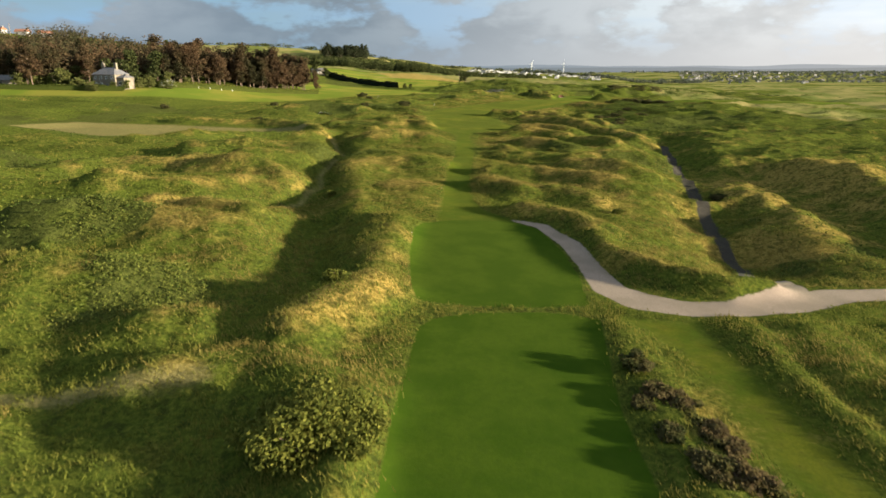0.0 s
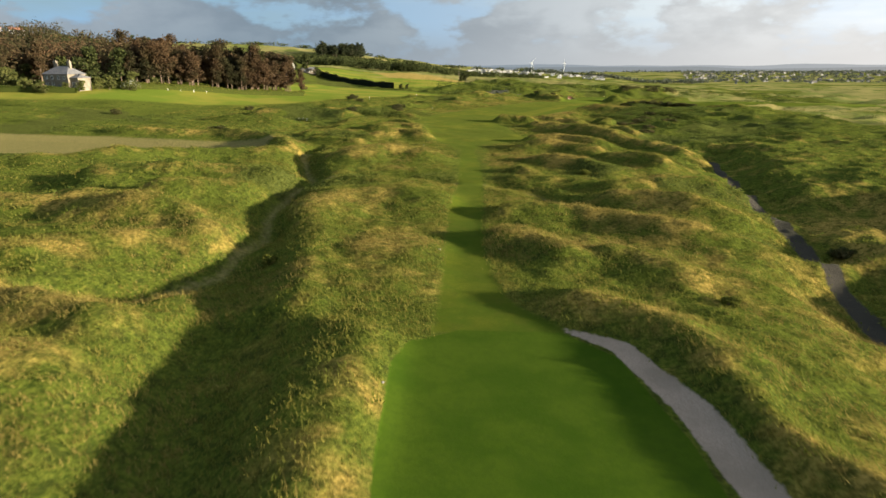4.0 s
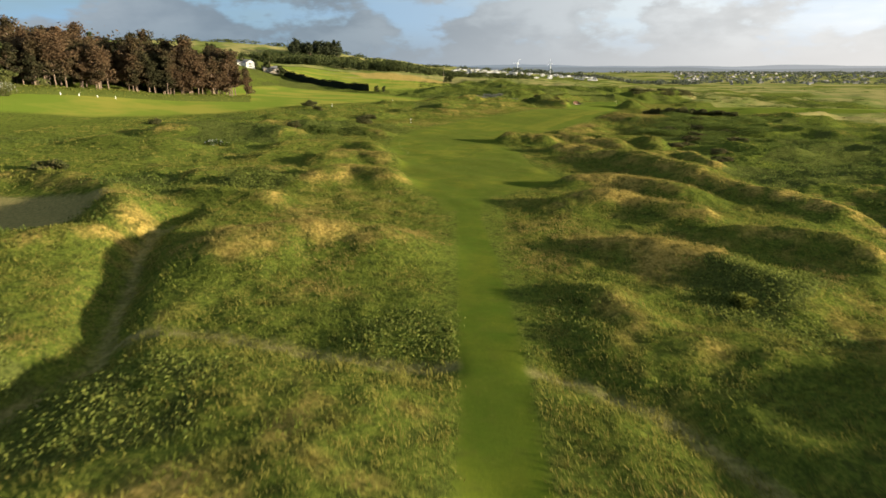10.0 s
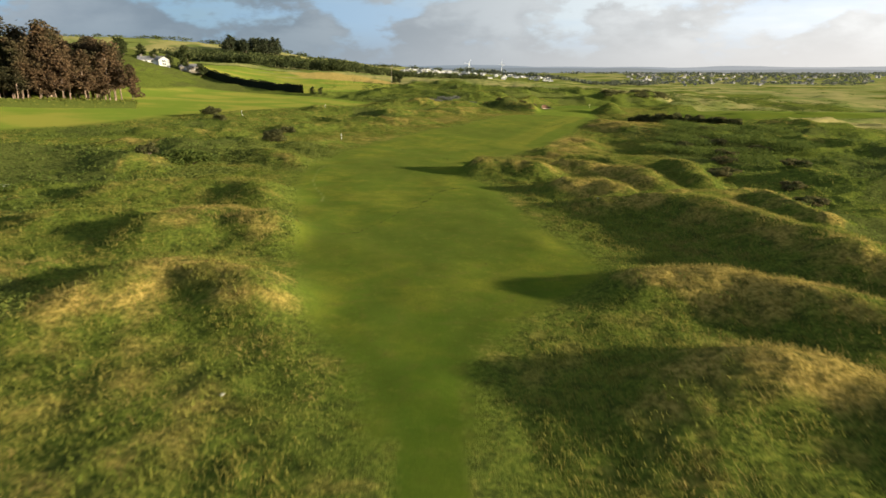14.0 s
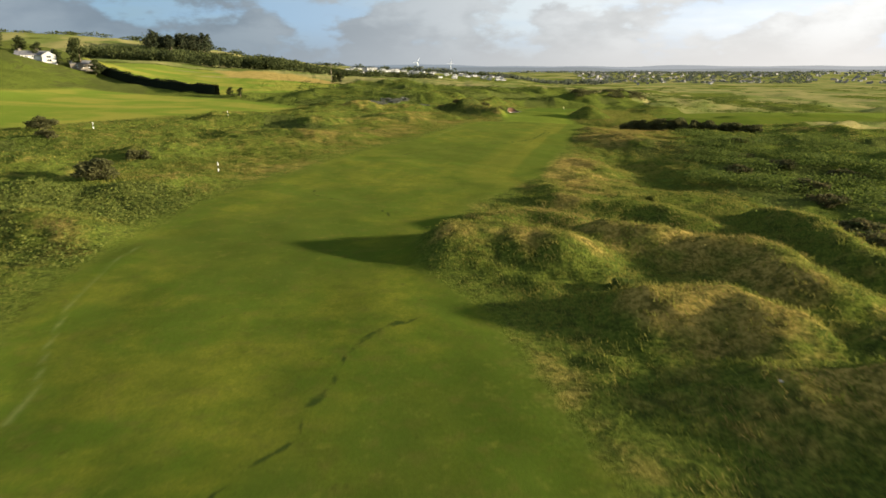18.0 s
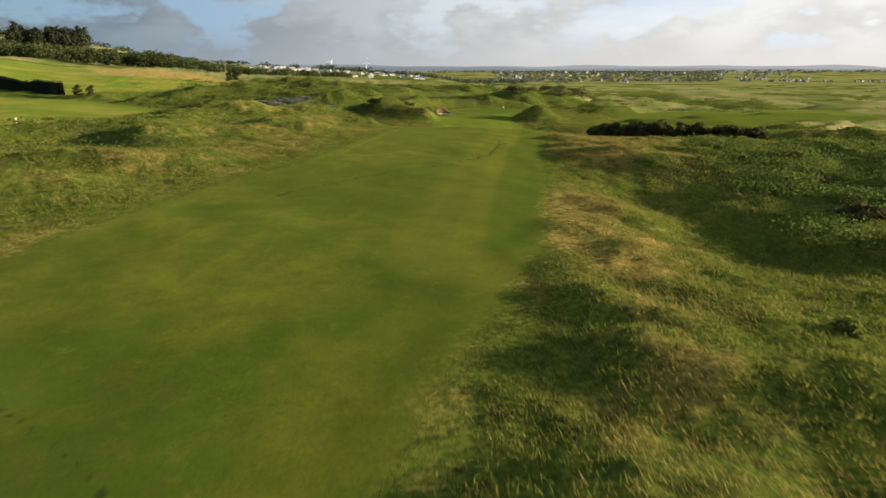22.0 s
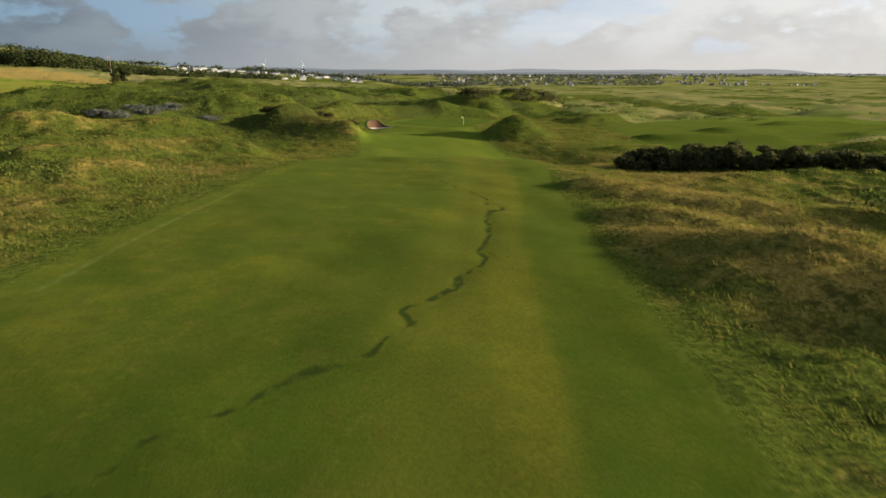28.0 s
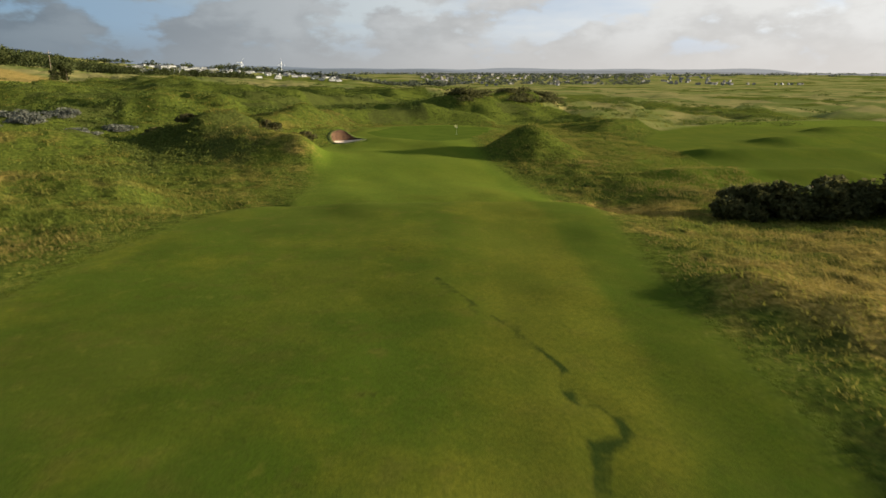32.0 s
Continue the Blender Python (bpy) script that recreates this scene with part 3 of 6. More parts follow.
ridge(3.2, 6.0, (58, 451.3), (65.8, 442.7), (72.6, 434.2))
ridge(3.0, 5.0, (72, 462), (80, 470), (88, 480))
ridge(3.2, 6.0, (92, 494), (112, 500), (130, 496))
ridge(4.5, 8.0, (138, 512), (158, 524), (176, 530))
ridge(2.6, 6.0, (20.6, 438.4), (44.1, 444.8))
ridge(3.0, 7.0, (40, 482), (66, 494))
ridge(1.3, 5.0, (143.7, 368.8), (166.9, 362.7))
hollow(2.6, 2.6, *GULLY)
hollow(1.4, 6.0, (-42, 77), (-31, 83), (-25.5, 91), (-24, 106))
hollow(2.0, 4.2, (-22, 100), (-20, 89), (-17.5, 77), (-15, 65), (-13.5, 55))
hollow(0.8, 2.4, *CROSSING)
hollow(3.4, 7.5, (35.9, 67.5), (39, 81.5), (44.2, 96.5), (49.3, 119.5), (54.5, 141.5), (62.7, 167.5), (68.8, 191.5))
# a mostly unseen dune, added to throw its shadow over the track's hollow
ridge(3.6, 8.0, (74, 60), (76, 95), (79, 130))
hollow(2.6, 8.0, (59.6, 71.5), (65.7, 101.5), (67.8, 131.5))
hollow(1.4, 7.0, (-41.1, 57.5), (-45.2, 37))
hollow(1.8, 7.0, (62.2, 300.3), (67.3, 321.2))
hollow(1.5, 4.5, (59.7, 405.4), (75.8, 402.3), (92.8, 397.2))
hollow(1.6, 5.0, (30.4, 438.4), (44, 457.8))


def dune_field(seed, n, x0, x1, y0, y1, low, high, slant):
    """Dunes of one kind strewn over a stretch, their crests lying across the wind."""
    rng = random.Random(seed)
    for k in range(n):
        cx, cy = x0 + (x1 - x0) * rng.random(), y0 + (y1 - y0) * rng.random()
        h, run, a = rng.uniform(low, high), rng.uniform(4, 13), radians(slant + rng.uniform(-35, 35))
        bend = rng.uniform(-3, 3)
        u, v = math.cos(a), math.sin(a)
        FIELDS.append((h, 1.5 + h * rng.uniform(2.0, 3.2), ((cx - u * run, cy - v * run), (cx - v * bend, cy + u * bend), (cx + u * run, cy + v * run))))


dune_field(1, 24, 70, 175, 500, 590, 1.8, 3.4, 15)
dune_field(2, 22, 0, 80, 470, 600, 1.6, 3.2, 20)
dune_field(3, 12, 140, 230, 500, 560, 1.2, 2.2, 0)
dune_field(4, 26, 72, 150, 195, 345, 0.8, 1.6, -20)
dune_field(5, 30, 150, 330, 380, 640, 0.8, 1.8, 0)
dune_field(6, 20, 0, 240, 590, 680, 2.0, 3.8, 5)
dune_field(7, 30, 230, 560, 480, 900, 1.2, 2.8, 0)
dune_field(8, 16, 150, 300, 190, 380, 0.9, 1.9, -10)


def smooth_sum(x, y, rows, power=2.5):
    total = np.zeros(np.shape(x))
    for h, w, points in rows:
        px, py = [p[0] for p in points], [p[1] for p in points]
        near = (x > min(px) - 3 * w) & (x < max(px) + 3 * w) & (y > min(py) - 3 * w) & (y < max(py) + 3 * w)
        if not near.any():
            continue
        xs, ys = x[near], y[near]
        wob = 0.86 + 0.28 * value_noise(xs * 0.16, ys * 0.16, 5)
        d = to_line(xs + 1.1 * (value_noise(xs * 0.2, ys * 0.2, 8) - 0.5), ys + 1.1 * (value_noise(xs * 0.2, ys * 0.2, 9) - 0.5), points)
        total[near] += (h * wob * np.exp(-(d / w) ** 2)) ** power
    return total ** (1 / power)


def wander(points, x, y):
    return to_line(x + 1.1 * (value_noise(x / 1.9, y / 1.9, 14) - 0.5), y + 1.1 * (value_noise(x / 1.9, y / 1.9, 15) - 0.5), points)


def mown_distance(x, y):
    d = to_shape(x, y, FAIRWAY)
    for shape in (BACK_TEE, FRONT_TEE, STRIP, RIGHT_RIDE):
        d = np.minimum(d, to_shape(x, y, shape))
    return np.minimum(d, to_line(x, y, PATH, PATH_W))


def height(x, y):
    """The ground's height. Works on arrays."""
    x, y = np.asarray(x, float) + 0.5, np.asarray(y, float)
    z = -1.6 + np.interp(y, [240, 300, 340, 365, 405, 430, 460], [-0.5, -0.1, 0.6, 1.1, 0.9, 0.5, 0.0]) - 1.2 * step(x, 84, 100) * step(y, 350, 375) * (1 - step(y, 400, 440))
    mown = mown_distance(x, y)
    away = step(np.hypot(np.clip(np.maximum(-70 - x, x - 110), 0, None), np.clip(np.maximum(-20 - y, y - 500), 0, None)), 0, 60)
    flat = np.minimum(to_shape(x, y, RANGE), np.minimum(to_shape(x, y, NEXT_FAIRWAY), to_shape(x, y, BARE)))
    rough = step(mown, -0.5, 6.0) * (0.12 + 0.88 * step(flat, -3, 7))
    # dunes that stand singly, then the small ones between them
    z = z + smooth_sum(x, y, RIDGES) * (0.25 + 0.75 * step(mown, -2.5, 2.2))
    z = z - smooth_sum(x, y, HOLLOWS) * (0.15 + 0.85 * step(mown, -1.0, 3.0))
    u, v = x * 0.9 + y * 0.25, y * 1.25 - x * 0.2
    small = 1 - np.abs(2 * fractal(u / 15.0, v / 15.0, 21, 3) - 1)
    z = z + rough * (small - 0.72) * (0.5 + 0.5 * step(np.abs(x - np.interp(y, [0, 180, 300, 420], [4, 4, 24, 84])), 38, 60))
    # the wide field of lower dunes leaves the mown ground free
    big = 1 - np.abs(2 * fractal(u / 30.0, v / 22.0, 31, 3) - 1)
    wild = step(np.minimum(flat, to_shape(x, y, FAR_FIELD)), 0, 14) * step(np.hypot(x + 20, y - 250), 60, 140)
    wild = wild * (1 - step(np.hypot(x, y - 300), 700, 1300))
    z = z + smooth_sum(x, y, FIELDS) * step(flat, -2, 12) * step(mown, 3, 14) * step(to_shape(x, y, FAR_FIELD), 0, 12)
    z = z + wild * step(mown, 14, 45) * np.clip(big - 0.60, -0.2, 1) * 4.6
    z = z - step(-to_shape(x, y, BARE), -1, 5) * 1.2
    # tussocks and the ripple of the cut turf
    z = z + rough * (fractal(x / 1.7, y / 1.7, 41, 3) - 0.5) * 0.6
    z = z + (1 - rough) * (fractal(x / 7.0, y / 7.0, 51, 2) - 0.5) * 0.35 * step(-to_shape(x, y, FAIRWAY), 0, 3)
    z = z - 0.07 * (1 - step(wander(CRACK, x, y), 0.1, 0.5))
    # the fairway ends in a low shelf before the dip to the green
    past = y - (402.0 - 0.158 * (x - 56))
    z = z - 1.3 * step(past, 0, 5) * (1 - step(past, 16, 40)) * step(x, 44, 56) * (1 - step(x, 98, 110))
    # the round mound before the green
    z = z + 5.0 * (1 - step(np.hypot((x - 107.5) / 10.5, (y - 432.5) / 8.5) + 0.25 * (fractal(x / 6, y / 6, 55, 2) - 0.5), -0.2, 1.0))
    # the bank that holds the bunker
    bowl = 1 - step(np.hypot((x - 83.3) / 2.5, (y - 451.8) / 1.7), 0.94, 1.2)
    z = z - 1.5 * bowl + (1 - bowl) * 2.5 * np.exp(-(to_line(x, y, [(60, 444), (70, 449.5), (77, 453.6), (82.6, 455.2)]) / 2.4) ** 2)
    # the green stands a little up, its bunker is cut in
    z = z + 1.1 * step(-to_shape(x, y, GREEN), -12, 1)
    # the land rises away from the sea: fields, then the wooded hill
    z = z + (9.5 - 3.5 * step(x, -40, 40)) * step(y, 480, 860) * (1 - step(x, 110, 330)) + 1.5 * step(-x, 60, 130) * step(y, 200, 330)
    z = z + 3.5 * step(-x, 95, 150) * step(y, 245, 300)
    # the shoulder that bears the villa, and the slope of the caravan site
    z = z + 14 * np.exp(-((x + 175) / 60) ** 2 - ((y - 612) / 60) ** 2) + 8 * step(y, 1050, 1200) * step(x, -30, 40) * (1 - step(x, 300, 380))
    z = z + 35 * step(-x, -150, 420) * step(y, 900, 1130) - 1.2 * step(y, 850, 950) * step(x, -20, 60) + 33 * step(-x, 150, 400) * step(y, 340, 560) * (1 - step(y, 620, 840))
    far = np.hypot(x, y)
    z = z + 15 * step(y, 1330, 1900) * step(x, 250, 650) * (1 - step(y, 2300, 2800))
    z = z + (6 + 10 * fractal(x / 700, y / 700, 61, 3)) * step(far, 2300, 3800)
    z = z + away * (1 - step(far, 500, 900)) * 0.4
    return z - 0.028 * np.clip(x, -250, 420)


DRY = []


def straw_patch(x, y, w):
    DRY.append((x, y, w))


for _x, _y, _w in ((-8.2, 46.2, 4), (-7.7, 42.6, 4), (-6.2, 50.3, 3.5), (-5.6, 59.5, 3), (-5.6, 67.5, 3), (-37, 79.5, 7), (20.5, 61.5, 4), (10.3, 100.5, 3), (20.6, 113.5, 5), (34.9, 137.5, 8), (28.8, 121.5, 5), (15.4, 81.5, 4), (24.7, 89.5, 6)):
    straw_patch(_x, _y, _w)
for _x, _y, _w in ((-10.3, 166.5, 6), (14.4, 149.5, 3), (25.7, 161.5, 4), (30.8, 202.5, 6), (28.7, 185.5, 5), (-9.3, 205.5, 4), (-13.5, 225.5, 4), (36.8, 234.5, 5), (36.7, 248.3, 4), (-30.8, 167.5, 3), (-32.9, 173.5, 3)):
    straw_patch(_x, _y, _w)
for _x, _y, _w in ((48.1, 304.1, 6), (46.2, 295.4, 4), (51.8, 312.6, 5), (74.4, 340.1, 7), (78.6, 355.1, 6), (83.3, 366.8, 6), (89.6, 385.1, 5), (96.7, 401.3, 7), (94.6, 393.2, 5), (81.5, 368.8, 6), (52.6, 317.4, 6), (46, 305, 5), (40.4, 279.7, 3), (97.6, 397.2, 5), (38.7, 407.4, 7), (21.5, 389.1, 8)):
    straw_patch(_x, _y, _w)


for _x, _y, _w in ((72, 340, 6), (79, 348, 7), (86, 358, 7), (92, 368, 6), (88, 346, 7), (25, 360, 10), (10, 340, 10), (40, 392, 8), (0, 312, 9), (30, 378, 9), (52, 308, 6), (52, 316, 6), (57, 327, 5), (50, 301, 5), (-12, 122, 7), (-8, 108, 6), (-10, 90, 6), (-9, 150, 5), (-14, 182, 8), (22, 104, 6), (30, 112, 7)):
    straw_patch(_x, _y, _w)
for _x, _y, _w in ((41.5, 288, 3), (44.5, 297, 4), (71, 353, 5), (41, 258, 4), (33, 245, 4), (43, 252, 3), (-6, 96, 5), (-3.5, 87, 4), (-4.5, 105, 4)):
    straw_patch(_x, _y, _w)
for _x, _y, _w in ((128, 407, 6), (152, 422, 8), (172, 406, 8), (188, 438, 9), (222, 428, 9), (244, 464, 10)):
    straw_patch(_x, _y, _w)
for _x, _y, _w in ((41, 78, 6), (46, 72, 8), (54, 84, 8), (52, 104, 7), (62, 96, 10), (58, 118, 8), (66, 130, 10), (40, 100, 4), (72, 112, 10)):
    straw_patch(_x, _y, _w)


LEAFY = []
for _x, _y, _w in ((-49, 258, 8), (-68, 235, 8), (-27, 198, 6), (-57, 250, 6), (-33, 273, 7), (-41, 187, 5), (-22, 197, 5)):
    LEAFY.append((_x, _y, _w))
for _x, _y, _w in ((-20.5, 153.5, 6), (-30.8, 151.5, 6), (-34.9, 141.5, 6), (-46.2, 167.5, 9), (-51.3, 121.5, 8), (-35.9, 123.5, 6), (34.9, 156.5, 6), (49.3, 166.5, 8), (-11.3, 56.5, 3)):
    LEAFY.append((_x, _y, _w))
for _x, _y, _w in ((-24.6, 263.1, 8), (-30.9, 246.4, 8), (70.5, 290.5, 14), (84, 312, 11), (63.5, 233.5, 8), (76.9, 241.5, 12), (71.8, 216.5, 8), (61.9, 447, 9), (71.7, 440.5, 7), (44.1, 451.3, 10), (80, 475, 8), (110, 500, 10), (-34.9, 191.5, 6), (-26.7, 201.5, 5)):
    LEAFY.append((_x, _y, _w))


for _x, _y, _w in ((20, 480, 22), (50, 520, 26), (90, 545, 26), (130, 545, 26), (30, 570, 30), (170, 560, 22), (59.9, 449.1, 14), (-51.1, 263.1, 12), (-34.5, 284.6, 9), (100.5, 300.3, 26), (112.8, 241.5, 30)):
    LEAFY.append((_x, _y, _w))


def scrub_at(x, y):
    """How thick the leafy scrub is."""
    s = fractal(x / 22, y / 22, 81, 3) - 0.04 - 0.12 * (1 - step(np.abs(x - 4), 16, 30)) * (1 - step(y, 190, 230))
    s = s - 0.3 * step(x, 66, 74) * (1 - step(x, 100, 112)) * step(y, 330, 342) * (1 - step(y, 395, 410))
    s = s - 0.22 * step(x, 32, 36) * (1 - step(x, 52, 60)) * step(y, 240, 250) * (1 - step(y, 298, 306))
    for px, py, w in LEAFY:
        near = (np.abs(x - px) < 2.5 * w) & (np.abs(y - py) < 2.5 * w)
        s[near] += 0.24 * np.exp(-((x[near] - px) ** 2 + (y[near] - py) ** 2) / w ** 2)
    return s


def crest_at(x, y):
    """How far up a dune a place lies: crests are drier."""
    dry = np.clip((smooth_sum(x, y, RIDGES) - 1.3) * 0.4, -0.3, 0.3)
    for px, py, w in DRY:
        near = (np.abs(x - px) < 2.5 * w) & (np.abs(y - py) < 2.5 * w)
        dry[near] += 0.55 * np.exp(-((x[near] - px) ** 2 + (y[near] - py) ** 2) / w ** 2)
    return dry


def spread(lo, hi, a, b, fine, growth):
    """Grid lines: even and fine from a to b, wider and wider out to lo and hi."""
    mid = np.linspace(a, b, int(round((b - a) / fine)) + 1)

    def out(n):
        s, at, rows = fine, 0.0, []
        while at < n:
            s = min(s * growth, 90.0)
            at += s
            rows.append(at)
        return np.array(rows)
    return np.concatenate([(a - out(a - lo))[::-1], mid, b + out(hi - b)])


def build_ground():
    gx = spread(-3600, 4200, -40, 118, 0.53, 1.04)
    gy = spread(-400, 300, 12, 300, 0.5, 1.06)
    gy = np.concatenate([gy[gy < 300], spread(300, 4600, 300, 440, 0.65, 1.022)])
    gy = np.unique(np.round(gy, 3))
    X, Y = np.meshgrid(gx, gy)
    x, y = X.ravel(), Y.ravel()
    z = height(x, y)
    nx, ny = len(gx), len(gy)
    co = np.stack([x, y, z], 1)
    i = np.arange(nx * ny).reshape(ny, nx)
    quads = np.stack([i[:-1, :-1].ravel(), i[:-1, 1:].ravel(), i[1:, 1:].ravel(), i[1:, :-1].ravel()], 1)
    sx = x + 0.5
    strip = to_shape(sx, y, STRIP) + 0.012 * np.clip(y - 150, 0, None)
    lawn = to_shape(sx, y, FAIRWAY)
    lawn = np.minimum(lawn, np.minimum(to_shape(sx, y, RIGHT_RIDE) + 0.2, to_shape(sx, y, NEXT_FAIRWAY)))
    tee = np.minimum(to_shape(sx, y, BACK_TEE), to_shape(sx, y, FRONT_TEE))
    tee = np.minimum(tee, to_shape(sx, y, GREEN))
    path = np.minimum(to_line(sx, y, PATH, PATH_W), to_line(sx, y, SPUR, SPUR_W))
    black = to_line(sx, y, BLACK, BLACK_W)
    bare = np.minimum(to_shape(sx, y, BARE), np.minimum(to_line(sx, y, GULLY) - 0.3, np.minimum(to_line(sx, y, CROSSING) - 0.5, np.minimum(np.hypot(sx + 31, y - 190) - 1.3, to_line(sx, y, [(-34, 29), (-24, 31), (-15, 33.5)]) - 0.7))))
    field = np.minimum(to_shape(sx, y, RANGE), to_shape(sx, y, FAR_FIELD))
    plain = np.where((y > 690) | (sx > 170), (0.40 - fractal(sx / 90 + 3, y / 45, 71, 3)) * 120, 50)
    wheat = to_shape(sx, y, WHEAT)
    semi = sx - np.interp(y, [201.5, 261.1, 305, 333.5, 354.2, 368.8, 385.1, 404.4, 427.9], [13.3, 10, 38.5, 52.3, 62.5, 71.1, 79.2, 88.3, 95.8])
    crack = np.minimum(np.minimum(wander(CRACK, sx, y), wander(CRACK_TIP, sx, y) + 0.02) - 0.135 - 0.10 * value_noise(sx / 1.5, y / 1.5, 3), np.minimum(wander(SIDE_CRACK, sx, y), wander(THIRD_CRACK, sx, y)) - 0.04 - 0.2 * value_noise(sx, y, 4))
    edge = np.minimum(to_line(sx, y, EDGE_LINES[0]), to_line(sx, y, EDGE_LINES[1])) - 0.12
    # crests and steep sunward flanks dry out
    dry = crest_at(sx, y)
    dry = dry - 0.65 * step(y, 440, 480) * (1 - step(y, 640, 700)) + 0.4 * step(sx, 74, 84) * step(y, 345, 358) * (1 - step(y, 404, 418)) * (1 - step(sx, 128, 145)) + 0.22 * step(sx, 10, 20) * (1 - step(y, 200, 260))
    scrub = step(scrub_at(sx, y), 0.56, 0.70) * 0.75 * step(mown_distance(sx, y), 2, 9)
    scrub = np.maximum(scrub, 0.62 * step(-sx, 95, 130) * step(y, 520, 580))
    cx, cy = x[quads].mean(1), y[quads].mean(1)
    qx = cx + 0.5
    kinds = np.zeros(len(quads), int)
    kinds[(to_shape(qx, cy, FAIRWAY) < 0)] = 1
    kinds[(to_shape(qx, cy, STRIP) < 0) & (kinds == 0)] = 2
    kinds[to_shape(qx, cy, BACK_TEE) < 0] = 3
    kinds[to_shape(qx, cy, FRONT_TEE) < 0] = 4
    kinds[to_shape(qx, cy, GREEN) < 0] = 5
    kinds[np.minimum(to_line(qx, cy, PATH, PATH_W), to_line(qx, cy, SPUR, SPUR_W)) < 0] = 6
    kinds[(to_line(qx, cy, BLACK, BLACK_W) < 0) & (kinds == 0)] = 7
    kinds[to_shape(qx, cy, RIGHT_RIDE) < 0] = 8
    kinds[(to_shape(qx, cy, RANGE) < 0)] = 9
    names = ["ground", "fairway", "mown_strip", "tee_ground", "tee_ground", "putting_green", "gravel_path", "dark_path", "mown_ride", "mown_field"]
    labels = ["rough links turf over rolling dunes, green and straw-coloured", "closely mown fairway turf, dry in patches", "narrow mown walkway through tall rough grass",
              "level mown back tee of deep green turf", "level mown front tee of deep green turf", "smooth mown putting green below dunes",
              "pinkish grey gravel path curving round the tee", "dark cinder track in a dune hollow", "mown grass ride between rough banks", "bright green mown field before the wood"]
    for k, (name, label) in enumerate(zip(names, labels)):
        q = quads[kinds == k]
        used = np.unique(q)
        remap = np.zeros(len(co), int)
        remap[used] = np.arange(len(used))
        me = bpy.data.meshes.new(name)
        me.vertices.add(len(used)); me.loops.add(q.size); me.polygons.add(len(q))
        me.vertices.foreach_set("co", co[used].ravel())
        me.loops.foreach_set("vertex_index", remap[q].ravel())
        me.polygons.foreach_set("loop_start", np.arange(0, q.size, 4))
        me.update(calc_edges=True)
        me.polygons.foreach_set("use_smooth", np.ones(len(q), bool))
        for key, vals in (("fair", lawn), ("strip", strip), ("tee", tee), ("path", path), ("black", black), ("bare", bare), ("field", field), ("wheat", wheat), ("plain", plain), ("crack", crack), ("edge", edge), ("semi", semi), ("cut", semi - 45 * (1 - step(y, 268, 306))), ("apron", y - 404 + 0.16 * (sx - 56) - 100 * step(sx, 124, 140)), ("dry", dry), ("scrub", scrub)):
            a = me.attributes.new(key, "FLOAT", "POINT")
            a.data.foreach_set("value", np.clip(vals[used], -60, 60).astype(np.float32))
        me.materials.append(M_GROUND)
        tagged(new(name, me), label, name.replace("_", " "), kind="structure")


build_ground()


def far_hills(name, away, tall, seed, left, right):
    """A low backdrop range on the horizon, glowing in the colour of the haze before it."""
    a = np.radians(np.linspace(-60, 100, 260))
    x, y = away * np.sin(a), away * np.cos(a)
    top = 4 + tall * fractal(np.degrees(a) / 9 + seed, a * 0 + seed, seed, 4)
    n = len(a)
    v = np.concatenate([np.stack(r, 1) for r in ((x, y, a * 0 - 60), (x, y, top), (x * 1.05, y * 1.05, a * 0 - 60))])
    k = np.arange(n - 1)
    f = np.concatenate([np.stack([k + q * n, k + 1 + q * n, k + 1 + (q + 1) * n, k + (q + 1) * n], 1) for q in range(2)])
    m = Tree(name + "_haze_glow")
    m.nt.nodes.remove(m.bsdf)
    # haze put in as emission: bluish on the left, warm towards the sun
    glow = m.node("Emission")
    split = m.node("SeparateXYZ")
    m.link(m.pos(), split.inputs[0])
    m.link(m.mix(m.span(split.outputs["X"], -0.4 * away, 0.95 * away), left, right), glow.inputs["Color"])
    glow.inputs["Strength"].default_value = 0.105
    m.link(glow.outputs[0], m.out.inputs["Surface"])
    tagged(new(name, mesh_from(name, v, f, m.mat)), "backdrop of low hills along the horizon, glowing in haze colour", "hills", kind="structure")


def at(x, y, lift=0.0):
    """A point on the ground."""
    return Vector((x, y, float(height(np.array([x]), np.array([y]))[0]) + lift))


# ---- helpers for things ----
def part(name, bm, material, parent, label=""):
    me = bpy.data.meshes.new(name)
    bm.to_mesh(me)
    bm.free()
    me.materials.append(material)
    ob = new(name, me)
    ob.parent = parent
    if label:
        ob["label"] = label
    return ob


def thing(name, label, category, group="", kind=""):
    return tagged(new(name), label, category, group, kind)


def mesh_from(name, verts, faces, material, smooth=False):
    """A mesh of equal-sided faces from arrays."""
    me = bpy.data.meshes.new(name)
    n = faces.shape[1]
    me.vertices.add(len(verts)); me.loops.add(faces.size); me.polygons.add(len(faces))
    me.vertices.foreach_set("co", np.ascontiguousarray(verts, dtype=np.float32).ravel())
    me.loops.foreach_set("vertex_index", faces.ravel())
    me.polygons.foreach_set("loop_start", np.arange(0, faces.size, n))
    me.update(calc_edges=True)
    me.materials.append(material)
    return me


def box(bm, x0, x1, y0, y1, z0, z1, bevel=0.0):
    r = bmesh.ops.create_cube(bm, size=1.0)
    bmesh.ops.scale(bm, vec=(x1 - x0, y1 - y0, z1 - z0), verts=r["verts"])
    bmesh.ops.translate(bm, vec=((x0 + x1) / 2, (y0 + y1) / 2, (z0 + z1) / 2), verts=r["verts"])
    if bevel:
        es = list({e for v in r["verts"] for e in v.link_edges})
        bmesh.ops.bevel(bm, geom=es, offset=bevel, segments=1, affect="EDGES")
    return bm


